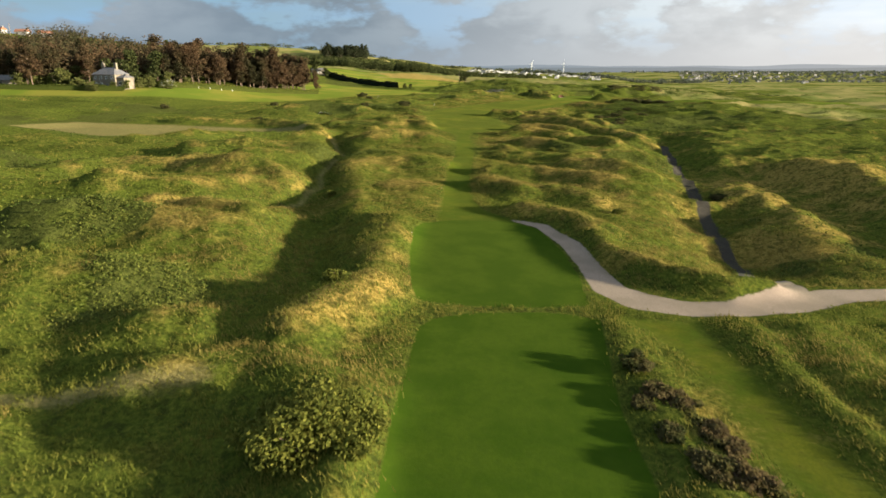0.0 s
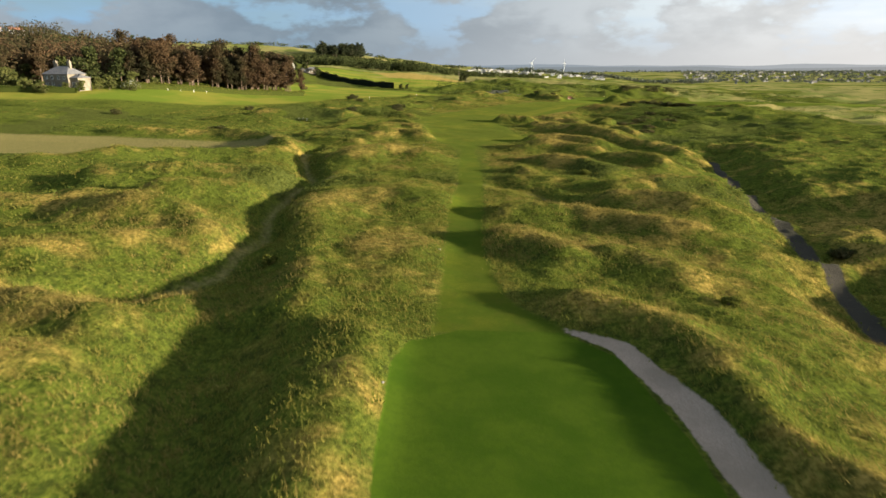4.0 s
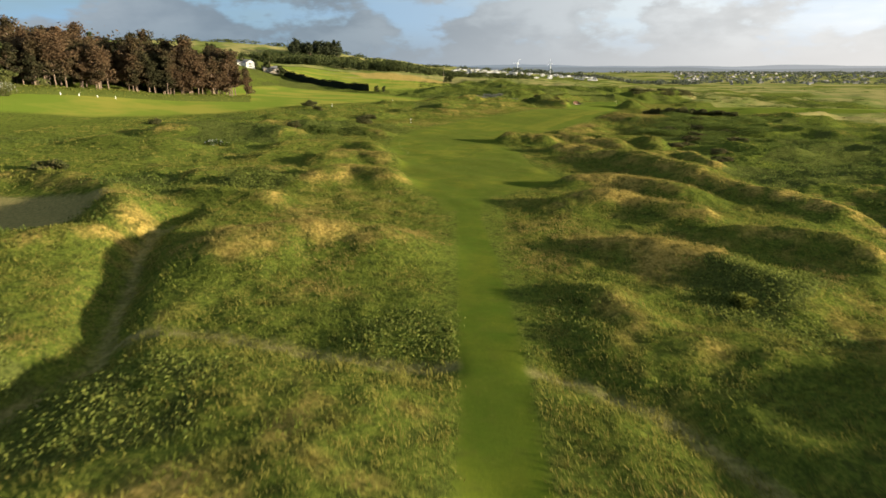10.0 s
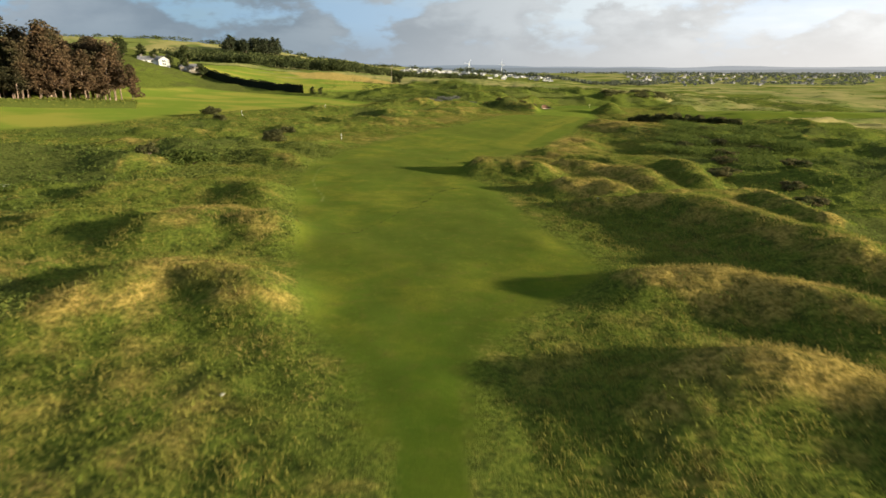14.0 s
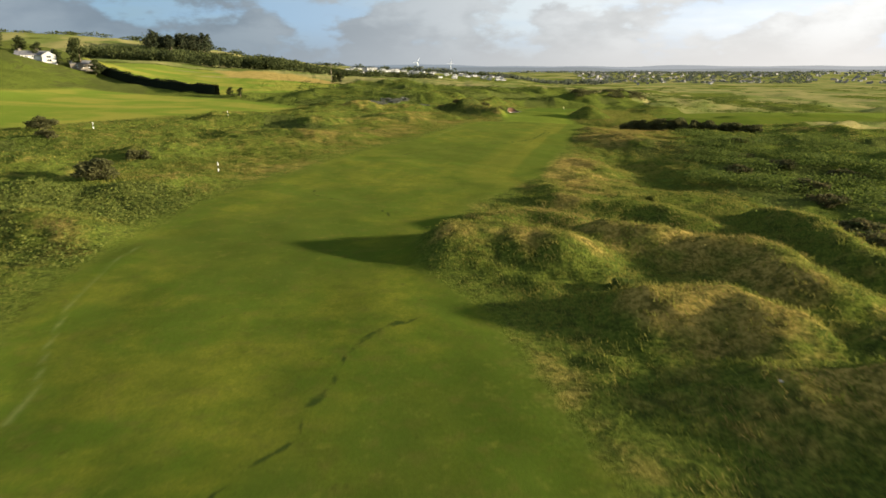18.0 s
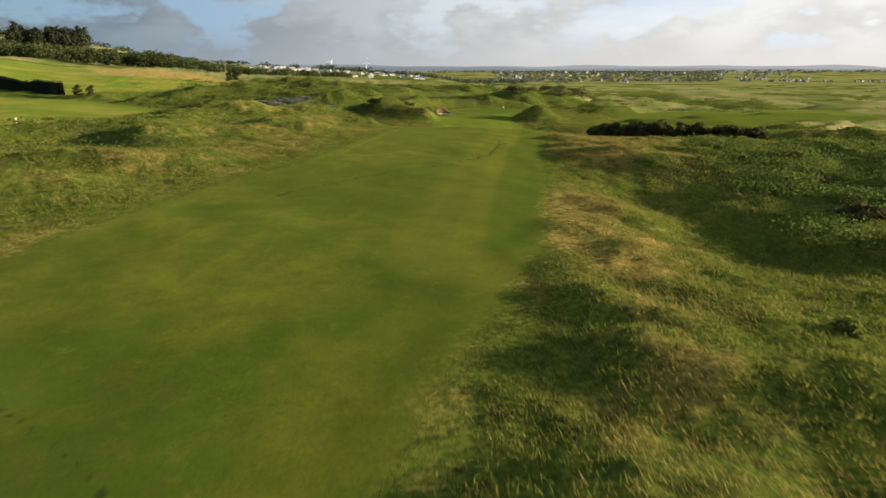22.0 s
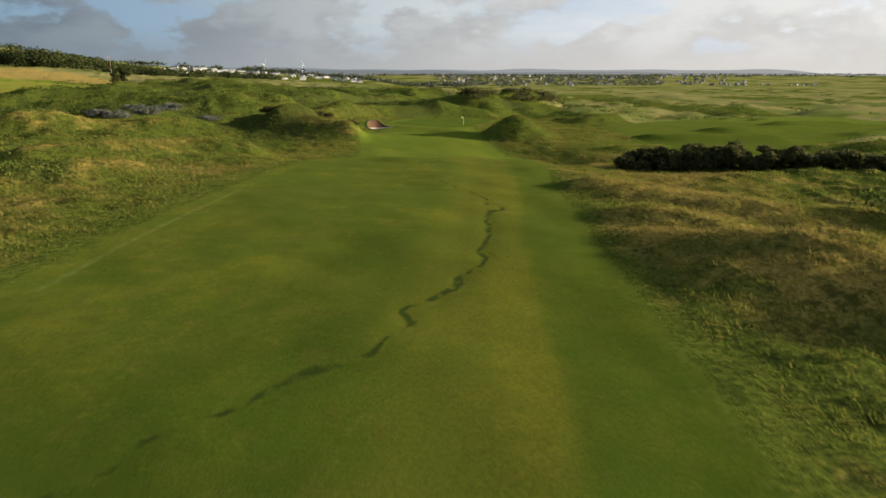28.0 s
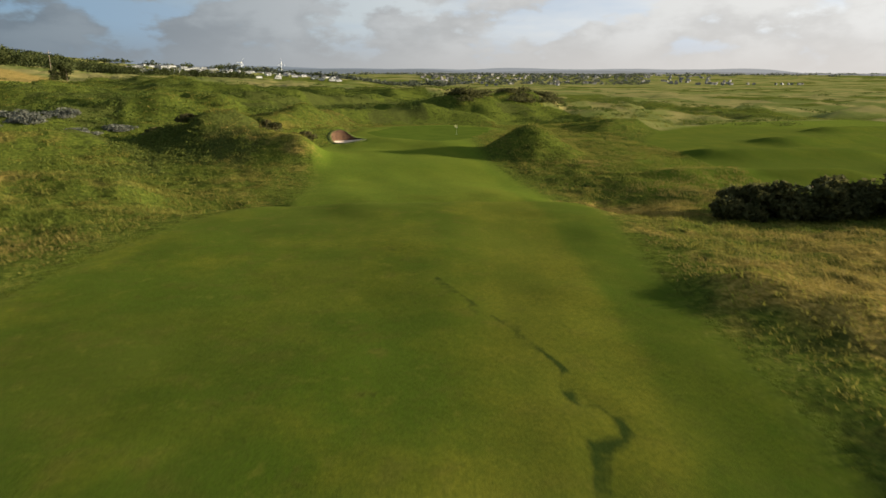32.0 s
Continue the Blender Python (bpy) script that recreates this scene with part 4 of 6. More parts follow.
def tube(bm, a, b, r0, r1, sides=7):
    a, b = Vector(a), Vector(b)
    q = (b - a).to_track_quat("Z", "Y").to_matrix()
    rings = []
    for p, r in ((a, r0), (b, r1)):
        rings.append([bm.verts.new(p + q @ Vector((r * math.cos(2 * math.pi * k / sides), r * math.sin(2 * math.pi * k / sides), 0))) for k in range(sides)])
    for k in range(sides):
        bm.faces.new((rings[0][k], rings[0][(k + 1) % sides], rings[1][(k + 1) % sides], rings[1][k]))
    bm.faces.new(rings[1])
    bm.faces.new(rings[0][::-1])
    return bm


def leaf_quads(rng, centres, size, flat=0.0):
    """Small turned quads, one at each centre."""
    n = len(centres)
    a = rng.normal(size=(n, 3)); a[:, 2] *= (1 - flat)
    a /= np.linalg.norm(a, axis=1)[:, None] + 1e-9
    b = np.cross(a, rng.normal(size=(n, 3)))
    b /= np.linalg.norm(b, axis=1)[:, None] + 1e-9
    s = (size * rng.uniform(0.6, 1.4, n))[:, None]
    v = np.stack([centres - a * s, centres + b * s * 0.55, centres + a * s, centres - b * s * 0.55], 1).reshape(-1, 3)
    return v, np.arange(4 * n).reshape(n, 4)


def lobes(rng, count, rx, ry, h, low=0.25):
    """Centres and radii of the lumps that make up a crown."""
    rows = []
    for k in range(count):
        t, r = rng.uniform(0, 2 * math.pi), math.sqrt(rng.uniform(0, 1)) * 0.75
        top = 1 - 0.6 * r * r
        z = h * rng.uniform(low, max(low + 0.05, top - 0.15))
        rows.append((rx * r * math.cos(t), ry * r * math.sin(t), z, rng.uniform(0.22, 0.42)))
    return rows


def crown_points(rng, rows, n, rx, ry, h):
    pick = rng.integers(0, len(rows), n)
    c = np.array(rows)[pick]
    d = rng.normal(size=(n, 3))
    d /= np.linalg.norm(d, axis=1)[:, None]
    rad = c[:, 3:4] * rng.uniform(0.65, 1.08, (n, 1))
    p = c[:, :3] + d * rad * np.array([rx, ry, h * 0.55])
    p[:, 2] = np.maximum(p[:, 2], 0.04)
    return p


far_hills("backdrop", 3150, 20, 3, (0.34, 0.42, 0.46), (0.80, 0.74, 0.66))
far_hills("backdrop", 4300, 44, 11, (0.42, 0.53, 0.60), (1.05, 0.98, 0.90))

# ---- grass of the rough ----
def centre_line(y):
    """The middle of the hole, from the tees to the green."""
    return np.interp(y, [0, 180, 240, 300, 360, 420, 480], [4, 4, 8, 24, 56, 84, 110])


def scatter(rng, n, half, y0, y1):
    y = rng.uniform(y0, y1, n)
    x = centre_line(y) + half * np.sign(rng.uniform(-1, 1, n)) * rng.uniform(0, 1, n) ** 1.25
    return x, y


def blades(rng, x, y, per, tall, wide, lean, material, name, label):
    z = height(x, y)
    cut = np.clip(0.35 + mown_distance(x + 0.5, y) / 7, 0.35, 1)
    tall = tall * np.where(y > 142, cut, 1.0)
    n = len(x) * per
    spreadr = 0.34
    bx = np.repeat(x, per) + rng.normal(0, spreadr, n)
    by = np.repeat(y, per) + rng.normal(0, spreadr, n)
    bz = np.repeat(z, per) - 0.06
    h = np.repeat(tall * rng.uniform(0.6, 1.25, len(x)), per) * rng.uniform(0.55, 1.1, n)
    t = rng.uniform(0, 2 * np.pi, n)
    w = wide * rng.uniform(0.6, 1.4, n)
    away = rng.normal(0, 0.35, (n, 2)) * h[:, None] + np.array([-lean, lean * 0.5]) * h[:, None]
    ux, uy = np.cos(t) * w / 2, np.sin(t) * w / 2
    v = np.empty((n, 3, 3))
    v[:, 0] = np.stack([bx - ux, by - uy, bz], 1)
    v[:, 1] = np.stack([bx + ux, by + uy, bz], 1)
    v[:, 2] = np.stack([bx + away[:, 0], by + away[:, 1], bz + h], 1)
    ob = new(name, mesh_from(name, v.reshape(-1, 3), np.arange(3 * n).reshape(n, 3), material))
    return tagged(ob, label, "grass", kind="stuff")


def keep_rough(x, y, edge=0.3):
    return mown_distance(x + 0.5, y) > edge


def build_grass():
    rng = np.random.default_rng(3)
    x, y = scatter(rng, 175000, 46, 14, 490)
    far_edge = (y > 145) & (x > -15)
    ok = keep_rough(x, y) & (~far_edge | keep_rough(x, y, rng.uniform(-0.6, 2.6, len(x)))) & (to_line(x + 0.5, y, SPUR, SPUR_W) > 0.3) & (to_line(x + 0.5, y, GULLY) > 1.0) & (to_line(x + 0.5, y, BLACK, BLACK_W) > 0.2)
    x, y = x[ok], y[ok]
    s = scrub_at(x + 0.5, y) + rng.normal(0, 0.03, len(x))
    dryp = fractal(x / 9 + 5, y / 9, 91, 3) + 0.16 * step(x, 74, 84) * step(y, 345, 358) * (1 - step(y, 404, 418)) + 0.22 * crest_at(x + 0.5, y) + rng.normal(0, 0.05, len(x))
    leafy = (s > 0.655) & (x < 60)
    straw = (~leafy) & (dryp > np.where(y > 180, 0.66, 0.61))
    green = (~leafy) & (~straw)
    blades(rng, x[green], y[green], 7, 0.36, 0.075, 0.3, M_BLADE, "rough_grass", "tall green and straw links grass on the dunes")
    blades(rng, x[straw], y[straw], 8, 0.42, 0.055, 0.45, M_STRAW, "marram_grass", "pale straw-coloured marram tufts bent by the wind")
    xs, ys = x[leafy], y[leafy]
    per = 13
    c = np.stack([np.repeat(xs, per), np.repeat(ys, per), np.repeat(height(xs, ys), per)], 1)
    c += rng.normal(0, 1, c.shape) * np.array([0.4, 0.4, 0.10])
    c[:, 2] += 0.12
    v, f = leaf_quads(rng, c, 0.12)
    tagged(new("creeping_scrub", mesh_from("creeping_scrub", v, f, M_LEAFY)), "low dark green briar and burnet scrub on dune flanks", "scrub", kind="stuff")
    # coarser growth on the dunes farther out
    n = 80000
    y = rng.uniform(40, 690, n)
    side = rng.uniform(0, 1, n) < 0.62
    x = centre_line(y) + np.where(side, rng.uniform(40, 260, n), -rng.uniform(40, 110, n))
    flat = np.minimum(to_shape(x, y, RANGE), np.minimum(to_shape(x, y, NEXT_FAIRWAY), to_shape(x, y, BARE)))
    flat = np.minimum(flat, np.where((y > 690) | (x > 300), (0.40 - fractal(x / 90 + 3, y / 45, 71, 3)) * 120, 50))
    ok = (flat > 2) & (to_shape(x, y, FAR_FIELD) > 2) & (to_line(x, y, BLACK, BLACK_W) > 0.5) & (to_line(x, y, PATH, PATH_W) > 0.5)
    x, y = x[ok], y[ok]
    s = scrub_at(x, y) + rng.normal(0, 0.04, len(x))
    for sel, mat, name, label, size in ((s > 0.54, M_SCRUB, "dune_scrub", "dark green scrub over the farther dunes", 0.19), (s <= 0.54, M_BLADE, "dune_grass", "rough grass over the farther dunes", 0.22)):
        xs, ys = x[sel], y[sel]
        per = 5
        c = np.stack([np.repeat(xs, per), np.repeat(ys, per), np.repeat(height(xs, ys), per)], 1)
        c += rng.normal(0, 1, c.shape) * np.array([0.9, 0.9, 0.12])
        c[:, 2] += 0.1
        if mat == M_BLADE:
            blades(rng, xs, ys, 6, 0.42, 0.15, 0.3, mat, name, label)
            continue
        v, f = leaf_quads(rng, c, size)
        tagged(new(name, mesh_from(name, v, f, mat)), label, "scrub", kind="stuff")


build_grass()


# ---- bushes ----
def bush(name, label, category, x, y, rx, ry, h, material, leaf=0.14, count=1400, seed=1, group="", blossom=0, low=0.12):
    rng = np.random.default_rng(seed)
    root = thing(name, label, category, group)
    root.location = at(x, y, -0.08)
    rows = lobes(rng, 22, rx, ry, h, low)
    bm = bmesh.new()
    for k in range(7):
        lx, ly, lz, _ = rows[k]
        tube(bm, (lx * 0.15, ly * 0.15, -0.1), (lx * 0.6, ly * 0.6, lz * 0.6), 0.05 + 0.02 * h, 0.025, 5)
        tube(bm, (lx * 0.6, ly * 0.6, lz * 0.6), (lx, ly, lz + 0.1), 0.03, 0.012, 5)
    part("branches", bm, M_BARK, root)
    v, f = leaf_quads(rng, crown_points(rng, rows, count, rx, ry, h), leaf)
    ob = new("foliage", mesh_from("foliage", v, f, material))
    ob.parent = root
    if blossom:
        p = crown_points(rng, rows, blossom, rx * 1.04, ry * 1.04, h * 1.05)
        v, f = leaf_quads(rng, p[p[:, 2] > h * 0.3], leaf * 0.9)
        fl = new("blossom", mesh_from("blossom", v, f, M_FLOWER))
        fl.parent = root
    return root


bush("shrub", "broad light green shrub beside the back tee", "shrub", -7.1, 26.7, 4.4, 4.0, 3.3, M_BUSH, 0.13, 12000, 11)
bush("shrub", "dark shrub in the rough bank beside the front tee", "shrub", -10.5, 53.9, 1.7, 1.5, 1.9, M_BUSH, 0.16, 1500, 12)
bush("shrub", "small dark shrub on a tussocky bank", "shrub", -9.2, 47.8, 1.3, 1.2, 1.2, M_BUSH, 0.15, 900, 13)
for k, (bx, by, br, bh) in enumerate(((12.7, 36.8, 1.2, 1.3), (13.0, 33.7, 1.1, 0.9), (14.2, 32.5, 1.2, 0.8), (12.4, 29.0, 1.0, 0.7), (14.5, 29.8, 1.2, 0.8), (15.1, 28.0, 1.3, 0.9), (13.0, 26.1, 1.2, 0.9), (14.2, 25.4, 1.3, 1.0), (15.4, 25.1, 1.2, 0.9), (11.9, 32.2, 0.9, 0.7))):
    bush("gorse_bush", "brown-green gorse bush on the bank of the tee", "gorse", bx, by, br, br * 1.15, bh * (1.0 if k == 0 else 0.75), M_BANK if k % 3 else M_GORSE, 0.11, 1900, 400 + k, "gorse on the bank of the tee", 0, 0.03)
bush("shrub", "small bright green shrub in the grassy gully", "shrub", -18.7, 94.9, 0.9, 0.9, 1.3, M_BUSH, 0.15, 700, 17)
bush("shrub", "dark shrub in the hollow beside the track", "shrub", 49.3, 108.5, 1.6, 1.6, 1.6, M_GORSE, 0.15, 1200, 18)
bush("shrub", "pale shrub on the hollow's flank", "shrub", 24.7, 85.5, 0.9, 0.9, 1.0, M_BUSH, 0.13, 700, 19)
bush("elder_bush", "wind-bent leafy shrub on the dunes", "shrub", 26.2, 151, 1.6, 1.2, 1.2, M_BUSH, 0.15, 1100, 20)
bush("hawthorn", "dark round bush beside the fairway's edge", "bush", -21.7, 299.3, 3.2, 2.8, 3.0, M_DARK, 0.18, 3000, 21)
bush("hawthorn", "dark round bush on rough before the field", "bush", -48.1, 349.5, 3.4, 2.6, 2.8, M_DARK, 0.2, 2400, 22)
bush("bush", "large rounded green bush among dunes", "bush", -29.7, 263.1, 5.0, 3.6, 2.8, M_SCRUB, 0.24, 2600, 23)
bush("blossom_bush", "sprawling bush with white blossom", "bush", -48.4, 241.5, 3.2, 2.6, 2.0, M_SCRUB, 0.18, 2200, 24, "", 260)
bush("blossom_tree", "spreading pale green tree full of white blossom", "tree", -139.5, 308.5, 4.6, 3.6, 5.0, M_GARDEN, 0.24, 2600, 240, "", 700)
for k, (bx, by) in enumerate(((-43, 338), (-21, 316), (-79, 280), (-35, 260), (-110, 239))):
    bush("round_bush", "small round dark bush standing on the rough", "bush", bx, by, 1.9, 1.7, 1.9, M_DARK, 0.18, 1100, 250 + k, "round bushes on the rough")
bush("gorse_bush", "dark bush on a grassy ridge", "gorse", -64.8, 206.5, 3.6, 2.4, 2.0, M_GORSE, 0.22, 1500, 25)
bush("small_bush", "small dark bush on a dune crest", "bush", 31, 251.8, 1.3, 1.2, 1.1, M_SCRUB, 0.15, 900, 26)
bush("small_bush", "small shrub behind the dune ridge", "bush", 50.9, 283.6, 1.0, 1.0, 1.1, M_BUSH, 0.14, 700, 27)
for k, (tx, ty, th) in enumerate(((102.6, 389.8, 3.4), (106.5, 388.6, 3.9), (110.5, 386.6, 4.0), (114.5, 384.4, 3.9), (118.5, 382, 3.7), (123, 379.5, 3.4), (128, 377, 3.0), (133, 374.5, 2.6))):
    bush("thicket", "long dark gorse thicket beside the fairway" if k < 5 else "lower end of a dark gorse thicket", "gorse", tx, ty, 4.0, 3.0, th, M_DARK, 0.24, 4600, 28 + k, "gorse thicket beside the fairway", 0, 0.03)
for k, (bx, by, br, bh) in enumerate(((64, 452, 3.0, 1.9), (69, 447, 2.8, 1.8), (73, 442, 2.6, 1.5), (59, 446, 2.6, 1.5), (66, 459, 3.0, 1.8), (77, 458, 2.4, 1.4), (84, 463, 2.2, 1.3), (54, 456, 2.6, 1.4))):
    bush("gorse_bush", "dark green gorse bush on a dune beside the green", "gorse", bx, by, br, br * 0.8, bh, M_GORSE, 0.2, 1700, 140 + k, "gorse beside the green")
for k, (bx, by, br, bh) in enumerate(((36, 467, 3.6, 1.7), (43, 465, 3.2, 1.6), (30, 464, 3.4, 1.6), (40, 472, 3.2, 1.6), (33, 473, 3.0, 1.5), (48, 469, 2.8, 1.3), (26, 470, 3.0, 1.5), (38, 460, 3.0, 1.4), (31, 456, 2.8, 1.4), (45, 459, 2.6, 1.3))):
    bush("silver_shrub", "silvery grey-leaved shrub in a dune hollow", "shrub", bx, by, br, br * 0.8, bh, M_SILVER, 0.15, 2200, 160 + k, "silver shrubs in the hollow")
for k, (bx, by, br, bh) in enumerate(((64, 262, 2.6, 1.4), (70, 270, 3.0, 1.5), (76, 282, 3.0, 1.6), (82, 292, 3.4, 1.6), (88, 306, 3.2, 1.6), (78, 304, 2.8, 1.4), (92, 322, 3.4, 1.6), (100, 334, 3.2, 1.5), (70, 250, 2.6, 1.4), (84, 270, 3.2, 1.6), (96, 300, 3.4, 1.7), (66, 240, 2.8, 1.3))):
    bush("gorse_bush", "dark gorse bush in the hollows beyond the dunes", "gorse", bx, by, br, br * 0.85, bh, M_GORSE, 0.22, 1500, 180 + k, "gorse beyond the dunes")


# ---- trees and woods ----
def tree_model(name, label, kind, h, r, seed, material):
    """One tree: tapered trunk with limbs, and a crown of many small clumps with gaps."""
    rng = np.random.default_rng(seed)
    root = thing(name, label, "tree")
    bm = bmesh.new()
    lean = rng.normal(0, 0.06, 2)
    top = (lean[0] * h, lean[1] * h, h * 0.88)
    mid = (lean[0] * h * 0.4, lean[1] * h * 0.4, h * 0.45)
    tube(bm, (0, 0, -0.6), mid, 0.013 * h, 0.010 * h, 8)
    tube(bm, mid, top, 0.010 * h, 0.003 * h, 8)
    rows = []
    base = 0.27 if kind == "pine" else 0.16
    for k in range(15):
        f = base + (0.98 - base) * (k + rng.uniform(0, 1)) / 15
        a = rng.uniform(0, 2 * math.pi)
        reach = r * (1.0 - 0.55 * max(0, f - 0.55) / 0.45) * rng.uniform(0.45, 1.0)
        p = Vector((lean[0] * h * f, lean[1] * h * f, h * f * 0.9))
        q = p + Vector((math.cos(a) * reach, math.sin(a) * reach, h * 0.06 * rng.uniform(0.2, 1.6)))
        tube(bm, p, q, 0.006 * h, 0.002 * h, 5)
        rows.append((*p.lerp(q, 0.75), rng.uniform(0.26, 0.46)))
        rows.append((*p.lerp(q, 0.35), rng.uniform(0.2, 0.36)))
    part("trunk", bm, M_BARK, root)
    v, f = leaf_quads(rng, crown_points(rng, rows, 2600, r, r, h * (0.30 if kind == "pine" else 0.42)), 0.045 * r + 0.17, 0.4)
    crown = new("crown", mesh_from("crown", v, f, material))
    crown.parent = root
    return root


PINES = [tree_model("pine_tree", "tall wind-shaped pine with rust-brown needles", "pine", 16 + 2 * k, 4.0 + 0.5 * k, 40 + k, M_PINE) for k in range(4)]
HILL_PINES = [tree_model("pine_tree", "tall dark pine in a hilltop clump", "pine", 17 + 2 * k, 5.0, 50 + k, M_HILLPINE) for k in range(2)]
BROADS = [tree_model("broadleaf_tree", "rounded green broadleaf tree", "broad", 10 + 2 * k, 4.6 + 0.6 * k, 60 + k, M_BROAD) for k in range(3)]
GARDEN = [tree_model("garden_tree", "rounded light green garden tree", "broad", 9 + 1.5 * k, 5.0 + 0.5 * k, 66 + k, M_GARDEN) for k in range(2)]


TREES = []


def plant(model, x, y, size, turn, label="", group=""):
    TREES.append((model, x, y, size, turn, label, group))


def set_trees():
    """Stand every tree on the ground, with one look at the heights."""
    zs = height(np.array([t[1] for t in TREES]), np.array([t[2] for t in TREES]))
    rng = random.Random(9)
    for (model, x, y, size, turn, label, group), z in zip(TREES, zs):
        ob = copy_thing(model, Matrix.Translation((x, y, z - 0.15)) @ Euler((0, 0, turn)).to_matrix().to_4x4())
        ob.scale = (size, size, size * rng.uniform(0.85, 1.1))
        tagged(ob, label, "", group)
    for k, ob in enumerate(PINES + BROADS + HILL_PINES + GARDEN):
        ob.location = at(-124 - 12 * k, 392)


def wood(name, label, points, n, tall, wide, material, seed, per=70, leaf=0.75):
    """A wood too far to count: crowns of many clumps over an area, with the trunks' dark between them."""
    rng = np.random.default_rng(seed)
    px, py = [p[0] for p in points], [p[1] for p in points]
    x, y = rng.uniform(min(px), max(px), n * 4), rng.uniform(min(py), max(py), n * 4)
    ok = to_shape(x, y, points) < 0
    x, y = x[ok][:n], y[ok][:n]
    h = tall * rng.uniform(0.65, 1.2, len(x))
    d = rng.normal(size=(len(x) * per, 3))
    d /= np.linalg.norm(d, axis=1)[:, None]
    r = rng.uniform(0.5, 1.05, (len(d), 1))
    lump = 0.75 + 0.5 * rng.uniform(0, 1, (len(d), 1))
    c = np.stack([x, y, height(x, y) + h * 0.58], 1).repeat(per, axis=0)
    c = c + d * r * lump * np.stack([np.full(len(d), wide), np.full(len(d), wide), np.repeat(h, per) * 0.42], 1)
    v, f = leaf_quads(rng, c, leaf, 0.3)
    tagged(new(name, mesh_from(name, v, f, material)), label, "wood", kind="stuff")


def build_woods():
    rng = random.Random(5)
    # front rows of the pine wood behind the hedge
    for k in range(150):
        u, v = rng.uniform(0, 1), rng.uniform(0, 1) ** 1.5
        x = -80 - 68 * u - 22 * v
        y = 380 - 54 * u + 34 * v + rng.uniform(-3, 3)
        plant(rng.choice(PINES), x, y, rng.uniform(0.8, 1.12), rng.uniform(0, 6.28), group="pines of the wood")
    for k in range(44):
        x, y = -176 - rng.uniform(0, 80), 292 + rng.uniform(-6, 30)
        plant(rng.choice(PINES), x, y, rng.uniform(0.7, 1.0), rng.uniform(0, 6.28), group="pines of the wood")
    for x, y, s in ((-176, 288, 0.85), (-182, 292, 1.0), (-190, 290, 0.9), (-169, 285, 0.6), (-164, 283.5, 0.5), (-146, 304, 0.8), (-141, 315, 0.75), (-155.5, 289, 0.42), (-151, 292, 0.5), (-164, 286.5, 0.5), (-147, 298, 0.55), (-136, 324, 0.6), (-197, 286, 0.8), (-160, 282, 0.38)):
        plant(GARDEN[int(-x) % 2], x, y, s, rng.uniform(0, 6.28), "light green garden tree beside the house", "garden trees")
    for x, y, s in ((-172, 316, 1.15), (-164, 320, 1.2), (-183, 310, 1.1), (-152, 326, 1.1)):
        plant(BROADS[int(-x) % 3], x, y, s, rng.uniform(0, 6.28), "tall dark garden tree behind the house", "garden trees")
    for k in range(44):
        x = -171 + rng.uniform(-34, 34)
        y = 1030 + 0.3 * (x + 171) + rng.uniform(-20, 20)
        plant(rng.choice(HILL_PINES), x, y, rng.uniform(0.9, 1.3), rng.uniform(0, 6.28), "tall dark pine in a hilltop clump", "hilltop clump")
    for x, y, s in ((-122, 584, 1.15), (-114, 580, 0.95), (-36, 518, 0.45), (-31, 514, 0.4), (-132, 580, 0.8), (-142, 582, 0.75), (19, 690, 0.75), (14, 688, 0.55), (-151, 584, 0.75), (-161, 582, 0.7),
                    (-300, 640, 1.0), (-290, 652, 0.8), (-250, 700, 0.7), (-210, 720, 0.8), (-180, 620, 0.7), (-172, 608, 0.7), (-262, 955, 0.9), (-250, 950, 0.8), (-300, 962, 0.9), (-232, 960, 0.7)):
        plant(BROADS[int(-x) % 3], x, y, s, rng.uniform(0, 6.28), "dark round tree beside the field hedge", "hedge trees")
    wood("hillside_wood", "dense mixed wood climbing the hillside behind the pines", [(-120, 376), (-104, 392), (-108, 440), (-140, 500), (-250, 560), (-330, 560), (-350, 420), (-330, 330), (-260, 318), (-190, 326), (-150, 350)], 760, 13, 5.6, M_WOOD, 71, 90, 0.75)
    wood("pine_wood", "brown pine wood behind its front rows", [(-90, 384), (-102, 400), (-150, 412), (-215, 380), (-250, 330), (-240, 296), (-180, 306), (-150, 336)], 260, 19, 4.6, M_PINE, 72, 120, 0.62)
    wood("ridge_wood", "broadleaf wood along the foot of the hill", [(-240, 880), (-180, 850), (-100, 850), (-30, 865), (-20, 900), (-90, 930), (-200, 950), (-250, 930)], 260, 13, 5.0, M_BROAD, 73, 100, 0.9)
    wood("ridge_wood", "lower trees where the wood runs out on the plain", [(-60, 860), (10, 880), (90, 960), (160, 1060), (150, 1080), (70, 1000), (0, 930), (-60, 900)], 170, 7, 4.5, M_BROAD, 85, 80, 0.8)
    wood("hill_clump_wood", "dense dark undergrowth of the hilltop clump", [(-208, 1012), (-134, 1024), (-134, 1060), (-208, 1052)], 70, 17, 6.0, M_HILLPINE, 86, 130, 0.9)
    wood("hill_scrub", "bushes over the slope below the hilltop clump", [(-250, 930), (-150, 930), (-40, 920), (20, 940), (60, 1010), (20, 1060), (-120, 1060), (-150, 1020), (-225, 990)], 330, 6, 5.0, M_BROAD, 81, 70, 0.8)
    wood("hilltop_wood", "broken line of trees along the hill's crest", [(-480, 1150), (-300, 1165), (-60, 1160), (150, 1180), (340, 1280), (340, 1310), (150, 1200), (-60, 1185), (-300, 1190), (-480, 1180)], 190, 6, 8, M_BROAD, 80, 60, 1.1)
